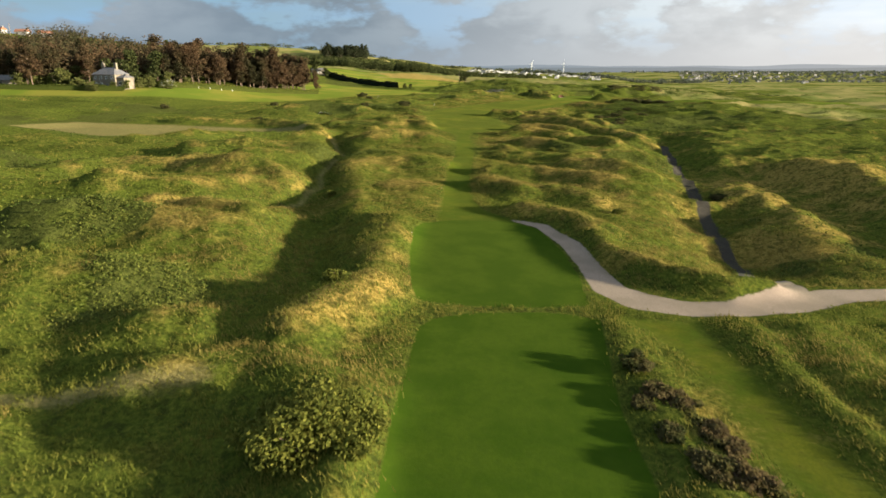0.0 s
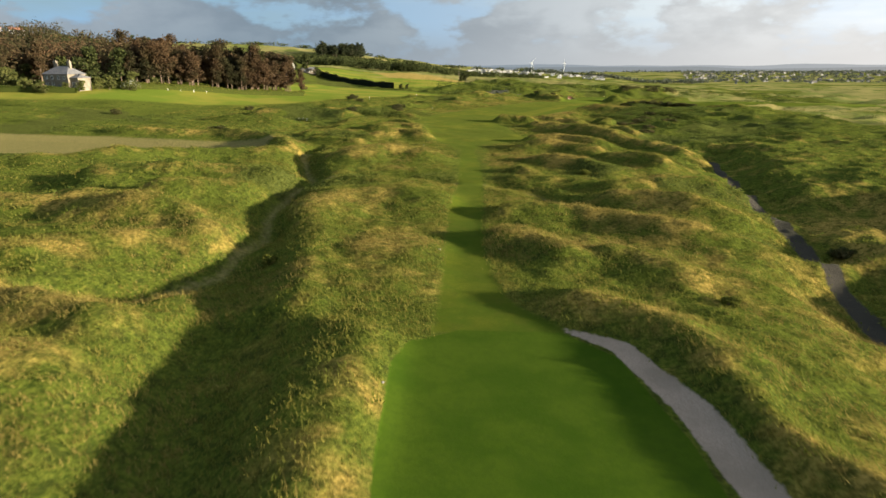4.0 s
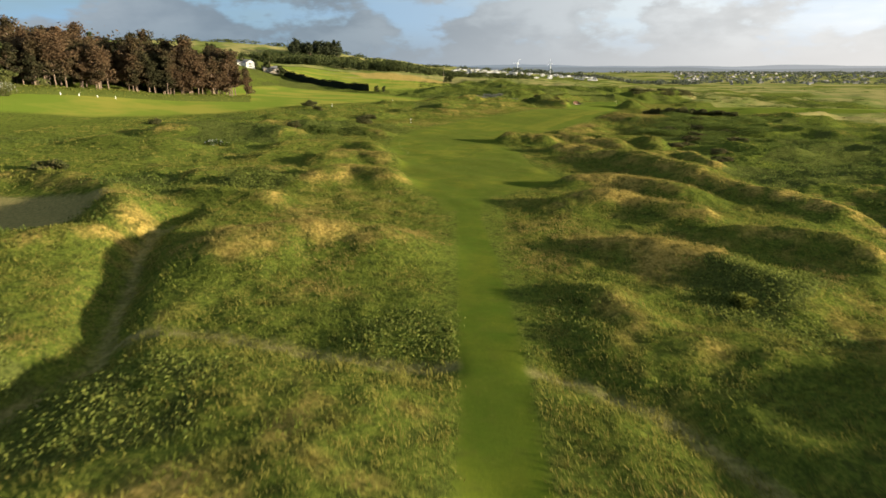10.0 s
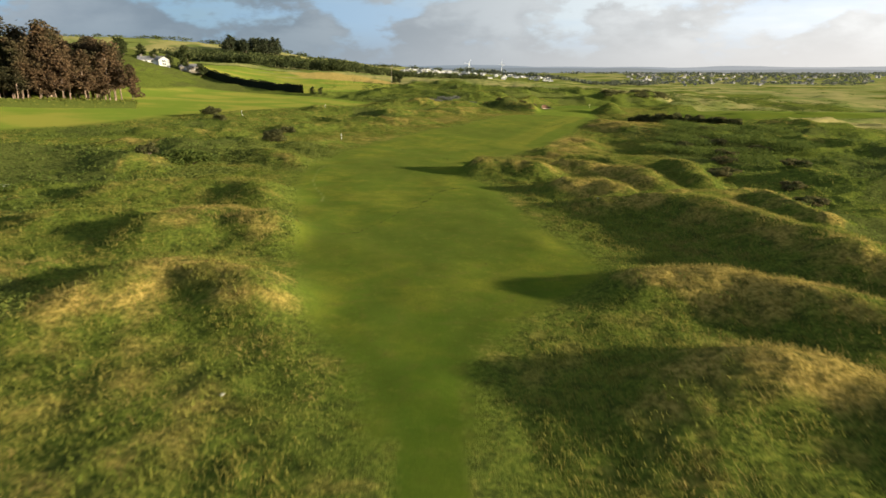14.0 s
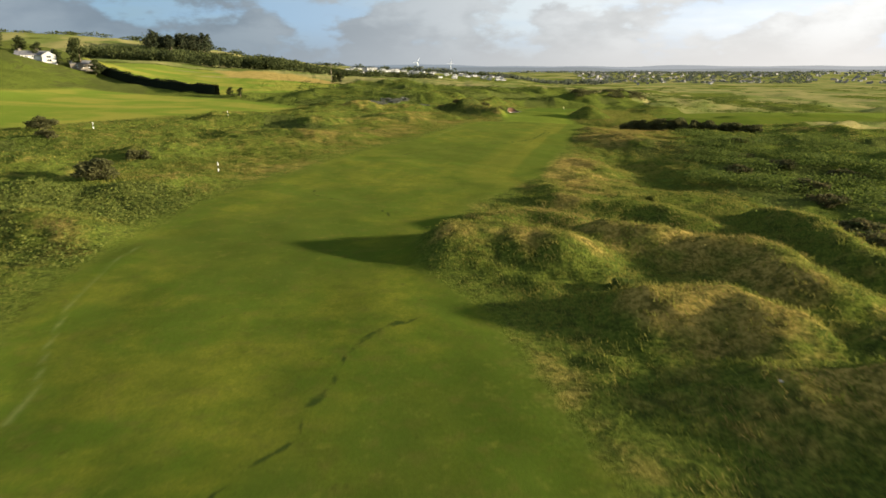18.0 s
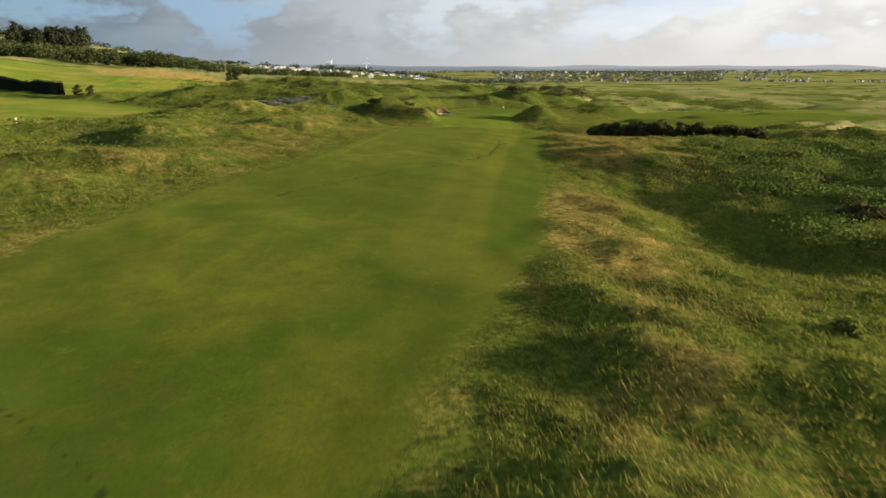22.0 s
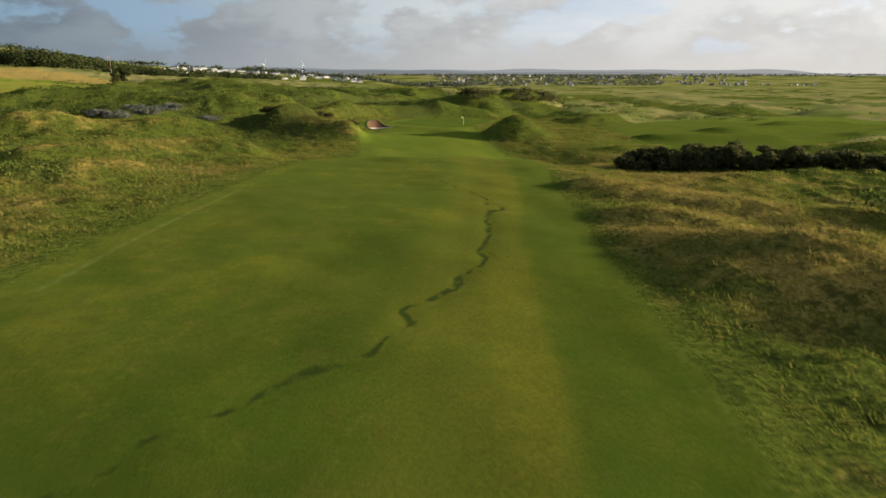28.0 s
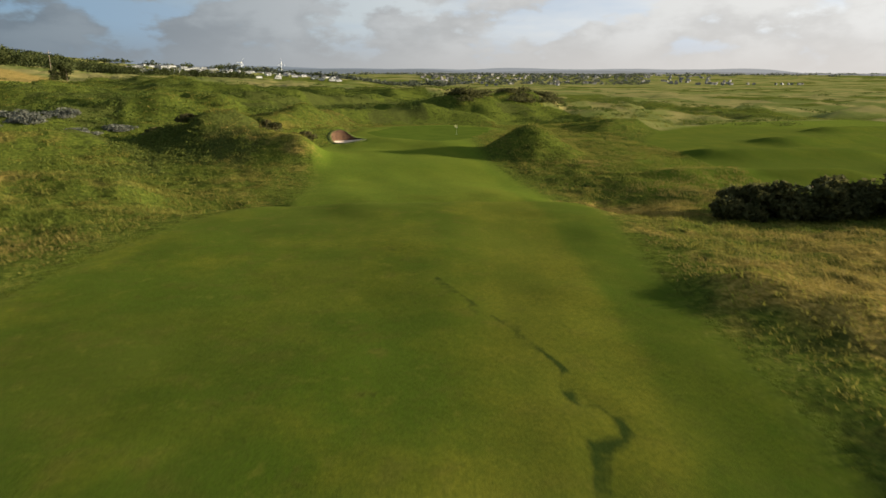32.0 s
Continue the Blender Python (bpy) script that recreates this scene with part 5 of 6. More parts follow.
    wood("dune_bushes", "low scrub over the dunes beyond the green", [(-10, 470), (70, 470), (90, 490), (130, 500), (240, 480), (330, 560), (330, 680), (-10, 680)], 1500, 1.0, 2.2, M_SCRUB, 82, 44, 0.24)
    wood("dune_bushes", "low brown-green scrub over the dunes beside the hole", [(70, 196), (160, 196), (160, 350), (98, 350), (84, 310), (72, 260)], 420, 0.9, 2.0, M_SCRUB, 83, 90, 0.14)
    wood("far_woods", "belts of wood on the low far hills, paled for haze", [(300, 2100), (2600, 1700), (3400, 2300), (2000, 3000), (300, 2900)], 420, 6, 20, M_HAZYLEAF, 84, 18, 3.4)
    wood("hedgerow_wood", "hedgerow trees along far lanes", [(-420, 690), (-330, 730), (-250, 770), (-245, 782), (-340, 745), (-430, 705)], 60, 9, 4, M_BROAD, 74, 50, 0.9)
    wood("far_trees", "belts of trees on the far plain", [(130, 1230), (420, 1250), (560, 1300), (420, 1290), (140, 1260)], 110, 9, 8, M_HAZYLEAF, 75, 30, 1.8)
    wood("town_trees", "trees among the houses of the town", [(490, 1330), (1000, 1350), (1500, 1950), (740, 2040)], 460, 6, 6, M_HAZYLEAF, 76, 30, 1.5)
    wood("plain_scrub", "dark gorse scattered over the far links", [(150, 520), (420, 430), (900, 560), (1000, 1100), (420, 1100), (160, 760)], 130, 1.4, 6, M_SCRUB, 77, 70, 0.5)
    wood("dune_gorse", "dark gorse among the dunes before the plain", [(68, 296), (84, 330), (98, 354), (120, 354), (124, 320), (98, 290), (82, 280)], 74, 2.0, 4.4, M_SCRUB, 78, 560, 0.17)
    wood("gorse_dune", "dark gorse over a dune beyond the green", [(134, 506), (160, 516), (182, 526), (178, 536), (150, 530), (132, 516)], 46, 1.8, 3.0, M_DARK, 79, 150, 0.34)
    set_trees()


build_woods()


def hedge(points, w, h, material, label, seed):
    rng = np.random.default_rng(seed)
    rows = []
    for (x0, y0), (x1, y1) in zip(points[:-1], points[1:]):
        n = int(math.hypot(x1 - x0, y1 - y0) / 0.9) + 1
        for k in range(n):
            f = k / n
            rows.append((x0 + f * (x1 - x0), y0 + f * (y1 - y0)))
    rows = np.repeat(np.array(rows), 90, axis=0)
    off = rng.uniform(-1, 1, (len(rows), 2)) * np.array([w, 0.7])
    x, y = rows[:, 0] + off[:, 0], rows[:, 1] + off[:, 1]
    z = height(x, y) + h * rng.uniform(0, 1, len(x)) ** 0.6 * (0.8 + 0.35 * value_noise(x / 4, y / 4, seed))
    v, f = leaf_quads(rng, np.stack([x, y, z], 1), 0.26)
    # a closed solid core, added unseen inside the leaves so that no light passes
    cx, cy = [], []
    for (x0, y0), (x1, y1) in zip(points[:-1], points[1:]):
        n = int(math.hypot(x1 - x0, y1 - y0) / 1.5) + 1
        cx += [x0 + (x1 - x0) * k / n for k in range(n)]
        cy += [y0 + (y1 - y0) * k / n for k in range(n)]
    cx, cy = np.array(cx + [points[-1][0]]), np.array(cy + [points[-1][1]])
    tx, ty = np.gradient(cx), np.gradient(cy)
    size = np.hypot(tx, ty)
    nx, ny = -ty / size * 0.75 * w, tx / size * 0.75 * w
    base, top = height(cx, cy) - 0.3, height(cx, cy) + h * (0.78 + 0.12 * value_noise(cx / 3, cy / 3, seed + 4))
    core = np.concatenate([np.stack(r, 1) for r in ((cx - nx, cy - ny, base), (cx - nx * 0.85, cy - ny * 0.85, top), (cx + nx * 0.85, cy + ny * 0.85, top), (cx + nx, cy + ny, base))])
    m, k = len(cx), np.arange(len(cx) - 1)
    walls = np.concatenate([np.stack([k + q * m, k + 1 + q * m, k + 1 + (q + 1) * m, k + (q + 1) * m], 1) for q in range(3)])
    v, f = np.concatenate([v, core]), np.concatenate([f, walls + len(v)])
    tagged(new("hedge", mesh_from("hedge", v, f, material)), label, "hedge")


hedge([(-78, 371), (-90, 362), (-117, 340), (-135, 321), (-147, 311)], 1.0, 2.8, M_BUSH, "clipped green hedge along the wood's edge", 1)
hedge([(-150, 286), (-190, 282), (-240, 280)], 1.0, 2.4, M_SCRUB, "green hedge along the garden's edge", 2)
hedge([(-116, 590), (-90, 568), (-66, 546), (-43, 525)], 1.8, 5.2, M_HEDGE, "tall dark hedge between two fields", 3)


# ---- houses ----
def gable(bm, x0, x1, y0, y1, z0, z1, eave=0.4):
    """A pitched roof with its ridge along x."""
    ym = (y0 + y1) / 2
    v = [bm.verts.new(p) for p in ((x0 - eave, y0 - eave, z0), (x1 + eave, y0 - eave, z0), (x1 + eave, y1 + eave, z0), (x0 - eave, y1 + eave, z0), (x0 - eave, ym, z1), (x1 + eave, ym, z1),
                                   (x0 - eave, y0 - eave, z0 - 0.2), (x1 + eave, y0 - eave, z0 - 0.2), (x1 + eave, y1 + eave, z0 - 0.2), (x0 - eave, y1 + eave, z0 - 0.2))]
    for f in ((0, 1, 5, 4), (2, 3, 4, 5), (0, 4, 3), (1, 2, 5), (0, 6, 7, 1), (1, 7, 8, 2), (2, 8, 9, 3), (3, 9, 6, 0), (6, 9, 8, 7)):
        bm.faces.new([v[k] for k in f])
    return bm


def hipped(bm, x0, x1, y0, y1, z0, z1, eave=0.4):
    ym, run = (y0 + y1) / 2, (y1 - y0) / 2
    v = [bm.verts.new(p) for p in ((x0 - eave, y0 - eave, z0), (x1 + eave, y0 - eave, z0), (x1 + eave, y1 + eave, z0), (x0 - eave, y1 + eave, z0), (x0 + run * 0.8, ym, z1), (x1 - run * 0.8, ym, z1))]
    for f in ((0, 1, 5, 4), (2, 3, 4, 5), (0, 4, 3), (1, 2, 5), (0, 3, 2, 1)):
        bm.faces.new([v[k] for k in f])
    return bm


def window(root, x, y, z, w, h, face="y"):
    """A framed pane set in a wall that looks along -y or +x."""
    def put(bm, a0, a1, b0, b1, d0, d1):
        if face == "y":
            box(bm, x + a0, x + a1, y + d0, y + d1, z + b0, z + b1)
        else:
            box(bm, x - d1, x - d0, y + a0, y + a1, z + b0, z + b1)
        return bm
    frame_bm = bmesh.new()
    t = 0.09
    for a0, a1, b0, b1 in ((-w / 2, w / 2, 0, t), (-w / 2, w / 2, h - t, h), (-w / 2, -w / 2 + t, t, h - t), (w / 2 - t, w / 2, t, h - t), (-t / 2, t / 2, t, h - t)):
        put(frame_bm, a0, a1, b0, b1, -0.06, 0.06)
    win = part("window", frame_bm, M_WHITE, root)
    part("pane", put(bmesh.new(), -w / 2 + t, w / 2 - t, t, h - t, -0.012, 0.012), M_GLASS, win)
    part("sill", put(bmesh.new(), -w / 2 - 0.1, w / 2 + 0.1, -0.1, 0.0, -0.16, 0.02), M_RENDER, win)


def manor(x, y, turn):
    root = thing("house", "two-storey cream rendered house with slate roof and white chimneys", "house")
    part("wall", box(bmesh.new(), -6.5, 6.5, -4.5, 4.5, -1.5, 6.0, 0.05), M_RENDER, root)
    roof = part("roof", hipped(bmesh.new(), -6.5, 6.5, -4.5, 4.5, 6.0, 9.2), M_SLATE, root)
    for cx in (-3.6, 3.6):
        bm = box(bmesh.new(), cx - 0.7, cx + 0.7, -0.5, 0.5, 8.0, 11.2, 0.05)
        for k in (-0.35, 0.35):
            tube(bm, (cx + k, 0, 11.2), (cx + k, 0, 11.7), 0.16, 0.13)
        part("chimney", bm, M_RENDER, roof)
    part("wing_wall", box(bmesh.new(), 6.5, 10.5, -3.5, 3.0, -1.5, 4.6, 0.05), M_RENDER, root)
    part("wing_roof", hipped(bmesh.new(), 6.5, 10.5, -3.5, 3.0, 4.6, 6.2), M_SLATE, root)
    for wx in (-4.6, -1.6, 1.6, 4.6):
        for wz in (0.9, 3.9):
            if not (wx == 1.6 and wz == 0.9):
                window(root, wx, -4.53, wz, 1.2, 1.5)
    window(root, 8.5, -3.53, 1.0, 2.2, 1.8)
    bm = box(bmesh.new(), 1.0, 2.2, -4.6, -4.5, -0.2, 2.0)
    part("door", bm, M_SLATE, root)
    root.location, root.rotation_euler = at(x, y, 0.2), (0, 0, radians(turn))


def villa(x, y, turn):
    root = thing("villa", "long white villa with gables and slate roof on the hillside", "house")
    part("wall", box(bmesh.new(), -9, 6, -4, 4, -4.0, 5.2, 0.05), M_PALE, root)
    roof = part("roof", gable(bmesh.new(), -9, 6, -4, 4, 5.2, 8.4), M_SLATE, root)
    part("gable_wall", box(bmesh.new(), 1.0, 6.2, -6.5, -4, -4.0, 5.2, 0.05), M_PALE, root)
    bm = bmesh.new()
    v = [bm.verts.new(p) for p in ((1.0, -6.52, 5.2), (6.2, -6.52, 5.2), (3.6, -6.52, 7.8), (1.0, -3.5, 5.2), (6.2, -3.5, 5.2), (3.6, -1.5, 7.8))]
    for f in ((0, 1, 2), (0, 2, 5, 3), (1, 4, 5, 2)):
        bm.faces.new([v[k] for k in f])
    part("gable", bm, M_PALE, root)
    for cx in (-7.5, -1.0, 5.0):
        part("chimney", box(bmesh.new(), cx - 0.5, cx + 0.5, -0.4, 0.4, 7.4, 9.8, 0.04), M_RENDER, roof)
    for wx in (-7.5, -5, -2.5):
        for wz in (0.8, 3.3):
            window(root, wx, -4.03, wz, 1.3, 1.5)
    for wz in (0.8, 3.3):
        window(root, 3.6, -6.54, wz, 2.0, 1.5)
    root.location, root.rotation_euler, root.scale = at(x, y, -1.6), (0, 0, radians(turn)), (1.2, 1.0, 0.72)
    barn = thing("outbuilding", "low pale outbuilding with slate roof beside the villa", "outbuilding")
    part("wall", box(bmesh.new(), -6, 6, -3, 3, -3.0, 2.8, 0.04), M_RENDER, barn)
    part("roof", gable(bmesh.new(), -6, 6, -3, 3, 2.8, 4.6), M_SLATE, barn)
    for wx in (-3, 0, 3):
        window(barn, wx, -3.03, 0.7, 1.2, 1.2)
    barn.location, barn.rotation_euler = at(x + 19, y + 3, 0.2), (0, 0, radians(turn + 6))


manor(-160.5, 297, -16)
villa(-141, 583, 16)


def cottage(name, label, group, wall, roofing, w, d, h, pitch):
    root = thing(name, label, "house", group)
    part("wall", box(bmesh.new(), -w / 2, w / 2, -d / 2, d / 2, -1.5, h, 0.04), wall, root)
    roof = part("roof", gable(bmesh.new(), -w / 2, w / 2, -d / 2, d / 2, h, h + pitch), roofing, root)
    part("chimney", box(bmesh.new(), w / 2 - 1.4, w / 2 - 0.5, -0.4, 0.4, h + pitch - 0.8, h + pitch + 1.0), wall, roof)
    for k in (-0.28, 0.28):
        win = part("window", box(bmesh.new(), k * w - 0.6, k * w + 0.6, -d / 2 - 0.05, -d / 2 + 0.05, 0.9, 2.2), M_GLASS, root)
    return root


def caravan():
    root = thing("caravan", "white holiday caravan in a row on the far site", "caravan", "caravans on the site")
    bm = box(bmesh.new(), -4.2, 4.2, -1.6, 1.6, 0.6, 2.7, 0.12)
    part("body", bm, M_CARAVAN, root)
    part("roof", gable(bmesh.new(), -4.2, 4.2, -1.6, 1.6, 2.7, 3.2, 0.12), M_SLATE, root)
    part("skirting", box(bmesh.new(), -4.0, 4.0, -1.5, 1.5, -0.6, 0.6), M_SLATE, root)
    for k in (-2.8, -0.9, 1.0, 2.9):
        part("window", box(bmesh.new(), k - 0.6, k + 0.6, -1.64, -1.56, 1.4, 2.3), M_GLASS, root)
    return root


def place_rows():
    rng = random.Random(12)
    model, spots = caravan(), []
    for row in range(6):
        for k in range(22):
            if rng.random() < 0.85 - 0.018 * k:
                spots.append((30 + 11.5 * k + 4 * row + rng.uniform(-2.5, 2.5), 1070 + 22 * row + 3 * k + rng.uniform(-5, 5), rng.choice((8, -12, 70, 20))))
    zs = height(np.array([s[0] for s in spots]), np.array([s[1] for s in spots]))
    for k, ((x, y, a), z) in enumerate(zip(spots, zs)):
        m = Matrix.Translation((x, y, z + 0.1)) @ Euler((0, 0, radians(a))).to_matrix().to_4x4() @ Matrix.Scale(0.95, 4)
        if k == 0:
            model.matrix_basis = m
        else:
            copy_thing(model, m)
    kinds = [cottage("town_house", "small white-walled town house with dark roof", "houses of the town", M_TOWN, M_TOWNROOF, 8, 6.5, 4.0, 2.4),
             cottage("town_house", "cream-walled town house with brown tiled roof", "houses of the town", M_TOWN, M_TOWNROOF, 9, 6.5, 3.6, 2.4),
             cottage("town_house", "long pale terrace with slate roof", "houses of the town", M_TOWN, M_TOWNROOF, 15, 7, 4.4, 2.4)]
    spots = []
    for k in range(250):
        y = 1350 + 700 * rng.random() ** 1.2
        spots.append((y * (0.38 + 0.55 * rng.random() ** 1.6), y + rng.gauss(0, 25)))
    spots += [(rng.uniform(1100, 1500), rng.uniform(1330, 1430)) for k in range(16)]
    spots += [(rng.uniform(260, 292), rng.uniform(1165, 1185)) for k in range(3)]
    zs = height(np.array([s[0] for s in spots]), np.array([s[1] for s in spots]))
    for k, ((x, y), z) in enumerate(zip(spots, zs)):
        m = Matrix.Translation((x, y, z + 0.2)) @ Euler((0, 0, radians(rng.choice((0, 20, -25, 80, 100)) + rng.uniform(-8, 8)))).to_matrix().to_4x4() @ Matrix.Scale(0.8, 4)
        if k < 3:
            kinds[k].matrix_basis = m
        else:
            copy_thing(rng.choice(kinds), m)
    farm = cottage("farmhouse", "white farmhouse on the hilltop", "houses on the hill", M_TOWN, M_TILE, 11, 6, 3.0, 2.2)
    farm.matrix_basis = Matrix.Translation(at(-376, 562, 0.2))
    for x, y, a in ((-360, 568, 20), (-394, 558, -15)):
        copy_thing(farm, Matrix.Translation(at(x, y, 0.2)) @ Euler((0, 0, radians(a))).to_matrix().to_4x4())
    gate = cottage("lodge", "small cream lodge below the pines", "houses on the hill", M_RENDER, M_SLATE, 9, 6, 2.8, 2.2)
    gate.matrix_basis = Matrix.Translation(at(-206, 291, 0.1)) @ Euler((0, 0, radians(25))).to_matrix().to_4x4()


place_rows()


# ---- turbines, poles, posts ----
def turbine(x, y, hub, turn):
    root = thing("wind_turbine", "white three-bladed wind turbine on the horizon", "wind turbine", "wind turbines")
    part("tower", tube(bmesh.new(), (0, 0, -2), (0, 0, hub), 1.0, 0.6, 12), M_WHITE, root)
    part("nacelle", box(bmesh.new(), -1.2, 1.2, -2.0, 3.0, hub - 1.1, hub + 1.2, 0.3), M_WHITE, root)
    for k in range(3):
        a = radians(turn + 120 * k)
        bm = bmesh.new()
        u = Vector((math.cos(a), 0, math.sin(a)))
        tube(bm, Vector((0, -2.4, hub)), Vector((0, -2.4, hub)) + u * 4, 0.4, 0.5, 6)
        tube(bm, Vector((0, -2.4, hub)) + u * 4, Vector((0, -2.4, hub)) + u * 15, 0.5, 0.12, 6)
        part("blade", bm, M_WHITE, root)
    root.location = at(x, y)


turbine(443, 2427, 40, 90)
turbine(287, 2181, 32, 60)


def utility_pole(x, y, h):
    root = thing("utility_pole", "tall wooden utility pole with a crossarm", "utility pole")
    part("pole", tube(bmesh.new(), (0, 0, -0.5), (0, 0, h), 0.19, 0.12, 8), M_WOODEN, root)
    part("crossarm", box(bmesh.new(), -1.1, 1.1, -0.07, 0.07, h - 0.9, h - 0.72, 0.02), M_WOODEN, root)
    for k in (-0.95, 0.0, 0.95):
        part("insulator", tube(bmesh.new(), (k, 0, h - 0.72), (k, 0, h - 0.45), 0.06, 0.04, 6), M_STEEL, root)
    root.location = at(x, y)


utility_pole(12, 699, 14)
utility_pole(-372, 540, 9)


def striped_post(x, y):
    root = thing("marker_post", "black and white banded marker post in rough grass", "marker post", "marker posts")
    for k in range(4):
        part("band", tube(bmesh.new(), (0, 0, -0.2 + 0.42 * k), (0, 0, 0.22 + 0.42 * k), 0.06, 0.06, 8), M_WHITE if k % 2 else M_BLACK, root)
    part("cap", tube(bmesh.new(), (0, 0, 1.48), (0, 0, 1.54), 0.075, 0.05, 8), M_WHITE, root)
    root.location = at(x, y)


for px, py in ((-6.9, 305), (-40.2, 354), (-17.8, 388)):
    striped_post(px, py)


def white_post():
    root = thing("white_post", "short white painted post along the field's edge", "post", "white posts along the field")
    part("shaft", tube(bmesh.new(), (0, 0, -0.3), (0, 0, 0.9), 0.12, 0.11, 8), M_WHITE, root)
    part("cap", tube(bmesh.new(), (0, 0, 0.9), (0, 0, 1.0), 0.13, 0.05, 8), M_WHITE, root)
    return root


def post_row():
    model = white_post()
    n = 14
    for k in range(n):
        f = k / (n - 1)
        m = Matrix.Translation(at(-178 + 62 * f, 300 + 26 * f + 8 * f * f))
        if k == 0:
            model.matrix_basis = m
        else:
            copy_thing(model, m)


post_row()


def flagstick(x, y):
    root = thing("flagstick", "pale yellow flag on a thin stick in the hole", "flag")
    part("stick", tube(bmesh.new(), (0, 0, -0.1), (0, 0, 2.2), 0.02, 0.015, 6), M_WHITE, root)
    bm = bmesh.new()
    cols = []
    for k in range(7):
        u = k / 6
        cols.append([bm.verts.new((-0.62 * u, 0.07 * math.sin(5 * u), 2.18 - 0.02 * u)), bm.verts.new((-0.62 * u, 0.07 * math.sin(5 * u + 0.6), 1.70 + 0.06 * u))])
    for k in range(6):
        bm.faces.new((cols[k][0], cols[k + 1][0], cols[k + 1][1], cols[k][1]))
    bmesh.ops.solidify(bm, geom=bm.faces[:], thickness=0.008)
    part("cloth", bm, M_YELLOW, root)
    part("hole_liner", tube(bmesh.new(), (0, 0, -0.12), (0, 0, 0.012), 0.054, 0.054, 10), M_WHITE, root)
    root.location, root.scale = at(x, y), (0.85, 0.85, 0.85)


flagstick(106, 457)


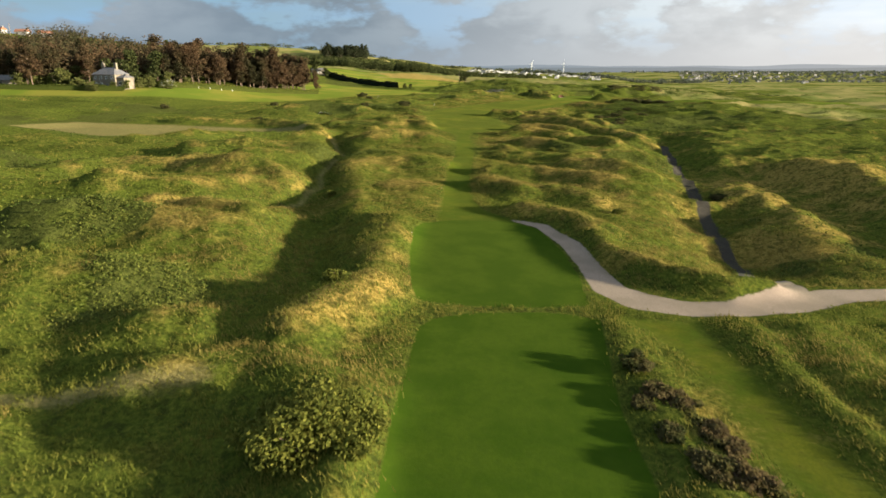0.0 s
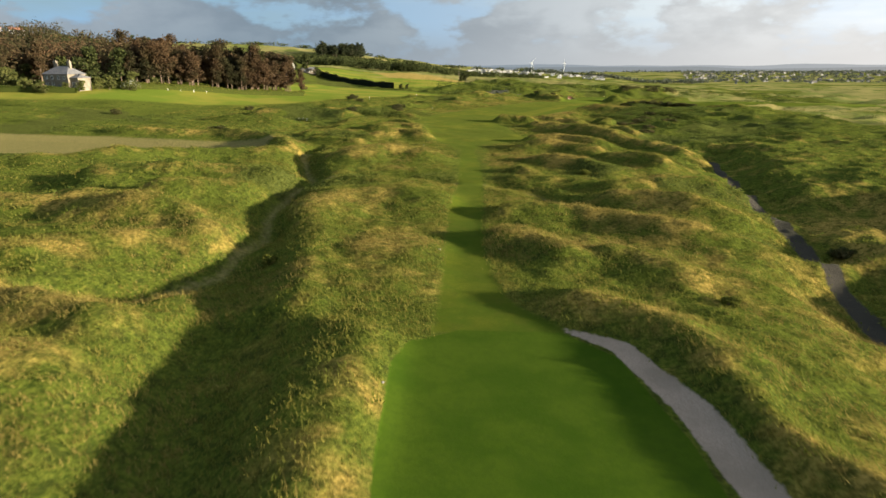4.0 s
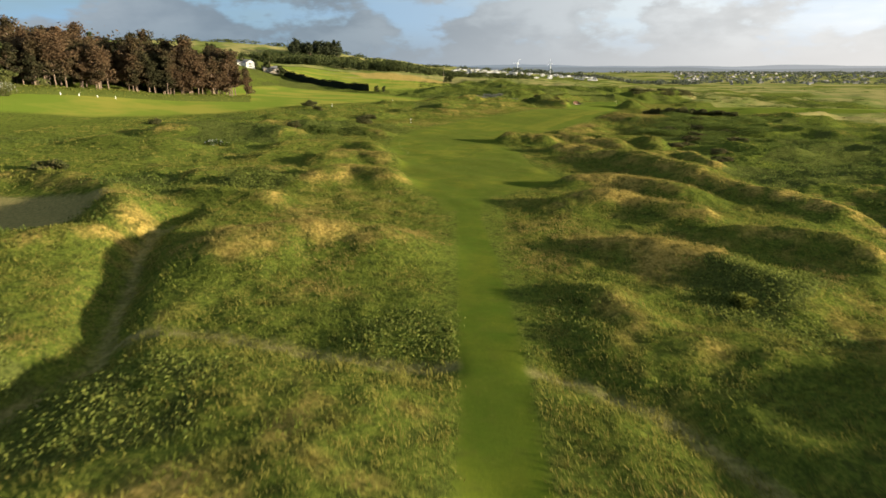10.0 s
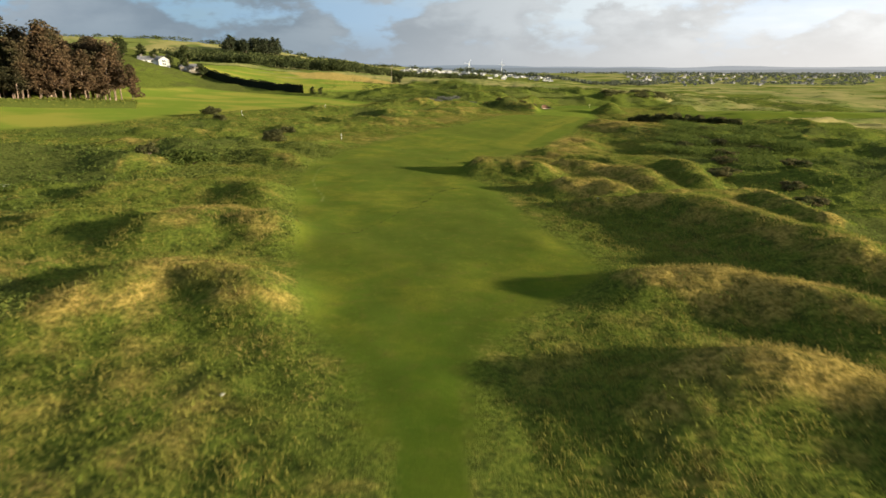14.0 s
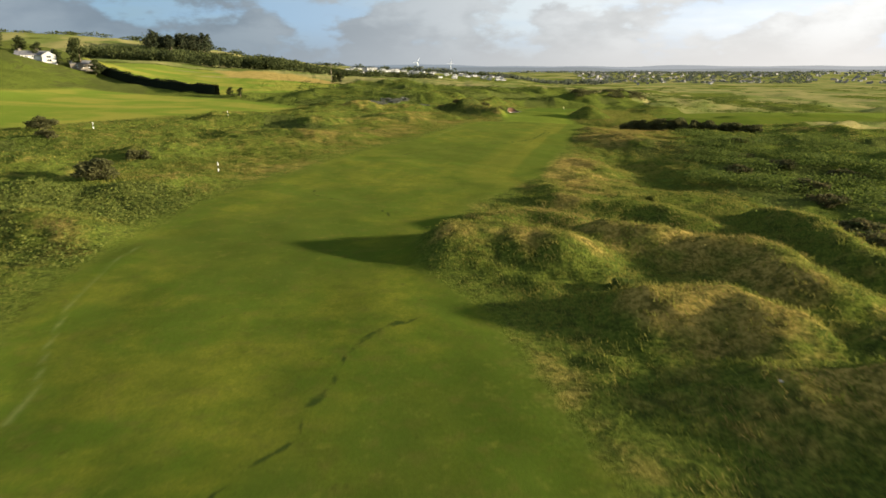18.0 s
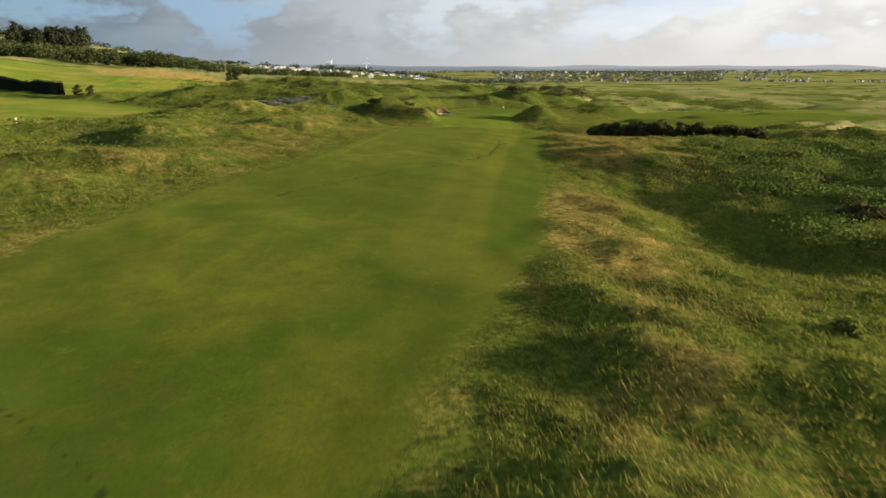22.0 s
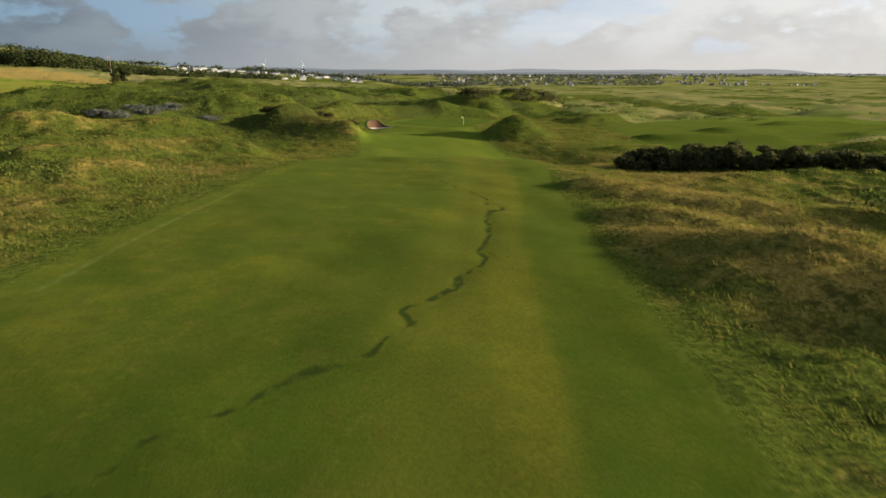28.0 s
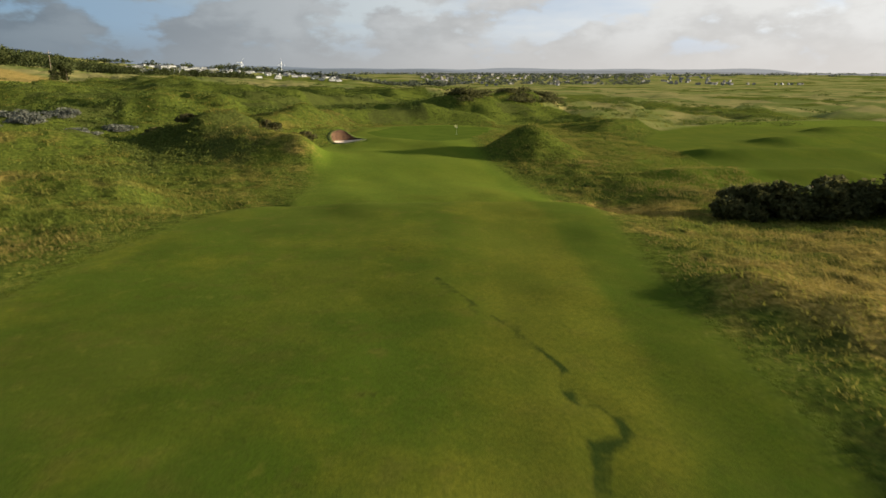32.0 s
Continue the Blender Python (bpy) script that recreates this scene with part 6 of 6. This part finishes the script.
def bunker(x, y, rx, ry, deep, wall, label):
    """A pot bunker cut into a bank: a bowl of raked sand, a face of stacked sods round its far side, a turf lip."""
    root = thing("bunker", label, "bunker")
    n = 36
    angles = [2 * math.pi * k / n for k in range(n)]
    ux, uy = [math.cos(a) for a in angles], [math.sin(a) for a in angles]
    rim = height(np.array([x + 1.32 * rx * c for c in ux]), np.array([y + 1.32 * ry * s for s in uy]))
    rim = (rim + np.roll(rim, 1) + np.roll(rim, -1)) / 3 + 0.06
    z0 = float(rim.min()) - deep
    back = [max(0.0, uy[k] * 0.9 - ux[k] * 0.25 + 0.25) for k in range(n)]
    edge = [z0 + 0.35 + (float(rim[k]) - z0 - 0.35) * (1 - min(1.0, 1.4 * back[k])) for k in range(n)]
    bm = bmesh.new()
    rings = []
    for r in range(7):
        f = r / 6 * 1.02
        rings.append([bm.verts.new((f * rx * ux[k], f * ry * uy[k], (z0 - z0) + (edge[k] - z0) * (r / 6) ** 2 + 0.04 * math.sin(3 * angles[k] + r))) for k in range(n)])
    for r in range(1, 7):
        for k in range(n):
            if r > 1:
                bm.faces.new((rings[r - 1][k], rings[r][k], rings[r][(k + 1) % n], rings[r - 1][(k + 1) % n]))
    bm.faces.new(rings[1][::-1][::-1])
    part("sand", bm, M_SAND, root)
    for c in range(wall):
        bm = bmesh.new()
        loops = []
        for k in range(n):
            lo, hi = edge[k] - z0 - 0.05, float(rim[k]) - z0
            za, zb = lo + (hi - lo) * c / wall, lo + (hi - lo) * (c + 1) / wall
            g = 0.99 + 0.022 * c + 0.008 * math.sin(7 * angles[k] + 2.1 * c)
            loops.append([bm.verts.new((g * rx * ux[k], g * ry * uy[k], za)), bm.verts.new((g * rx * ux[k], g * ry * uy[k], zb)),
                          bm.verts.new(((g + 0.14) * rx * ux[k], (g + 0.14) * ry * uy[k], zb - 0.01))])
        for k in range(n):
            if back[k] > 0.12 and back[(k + 1) % n] > 0.12:
                a, b = loops[k], loops[(k + 1) % n]
                bm.faces.new((a[0], b[0], b[1], a[1]))
                bm.faces.new((a[1], b[1], b[2], a[2]))
        part("sod_course", bm, M_SOD, root)
    bm = bmesh.new()
    loops = []
    for k in range(n):
        up = float(rim[k]) - z0
        loops.append([bm.verts.new((g * rx * ux[k], g * ry * uy[k], up + dz + 0.03 * math.sin(5 * angles[k]))) for g, dz in ((1.0 + 0.09 * min(1, back[k]), -0.06), (1.06 + 0.09 * min(1, back[k]), 0.06), (1.26, 0.06), (1.5, -0.2))])
    for k in range(n):
        for q in range(3):
            a, b = loops[k], loops[(k + 1) % n]
            bm.faces.new((a[q], b[q], b[q + 1], a[q + 1]))
    part("turf_lip", bm, M_LIP, root)
    root.location = (x, y, z0)


M_LIP = plain_material("lip_turf", (0.040, 0.058, 0.012), (0.100, 0.104, 0.022), 2.0, 1.0, 0.05, 0.0, 9.0)
bunker(82.8, 451.8, 2.5, 1.7, 0.2, 7, "pot bunker with pale sand and a brown sod face")
bunker(129, 398, 3.6, 1.8, 0.25, 3, "shallow sand bunker beside the neighbouring fairway")


# ---- stones in the grass ----
def stone(x, y, size, seed):
    rng = np.random.default_rng(seed)
    bm = bmesh.new()
    bmesh.ops.create_icosphere(bm, subdivisions=2, radius=size)
    for v in bm.verts:
        v.co *= 1 + rng.uniform(-0.16, 0.16)
        v.co.z *= 0.5
    me = bpy.data.meshes.new("stone")
    bm.to_mesh(me)
    bm.free()
    me.materials.append(M_STONE)
    ob = new("stone", me)
    ob.location = at(x, y, size * 0.3)
    tagged(ob, "small pale flat stone lying in the grass", "stone", "stones in the grass")


M_STONE = plain_material("pale_stone", (0.26, 0.24, 0.21), (0.38, 0.36, 0.32), 6.0, 0.9, 0.01)
for k, (sx, sy, ss) in enumerate(((-1.2, 97.5, 0.14), (-6.2, 188.2, 0.13), (-4.3, 68.6, 0.11), (31.5, 235.5, 0.12))):
    stone(sx, sy, ss, 300 + k)
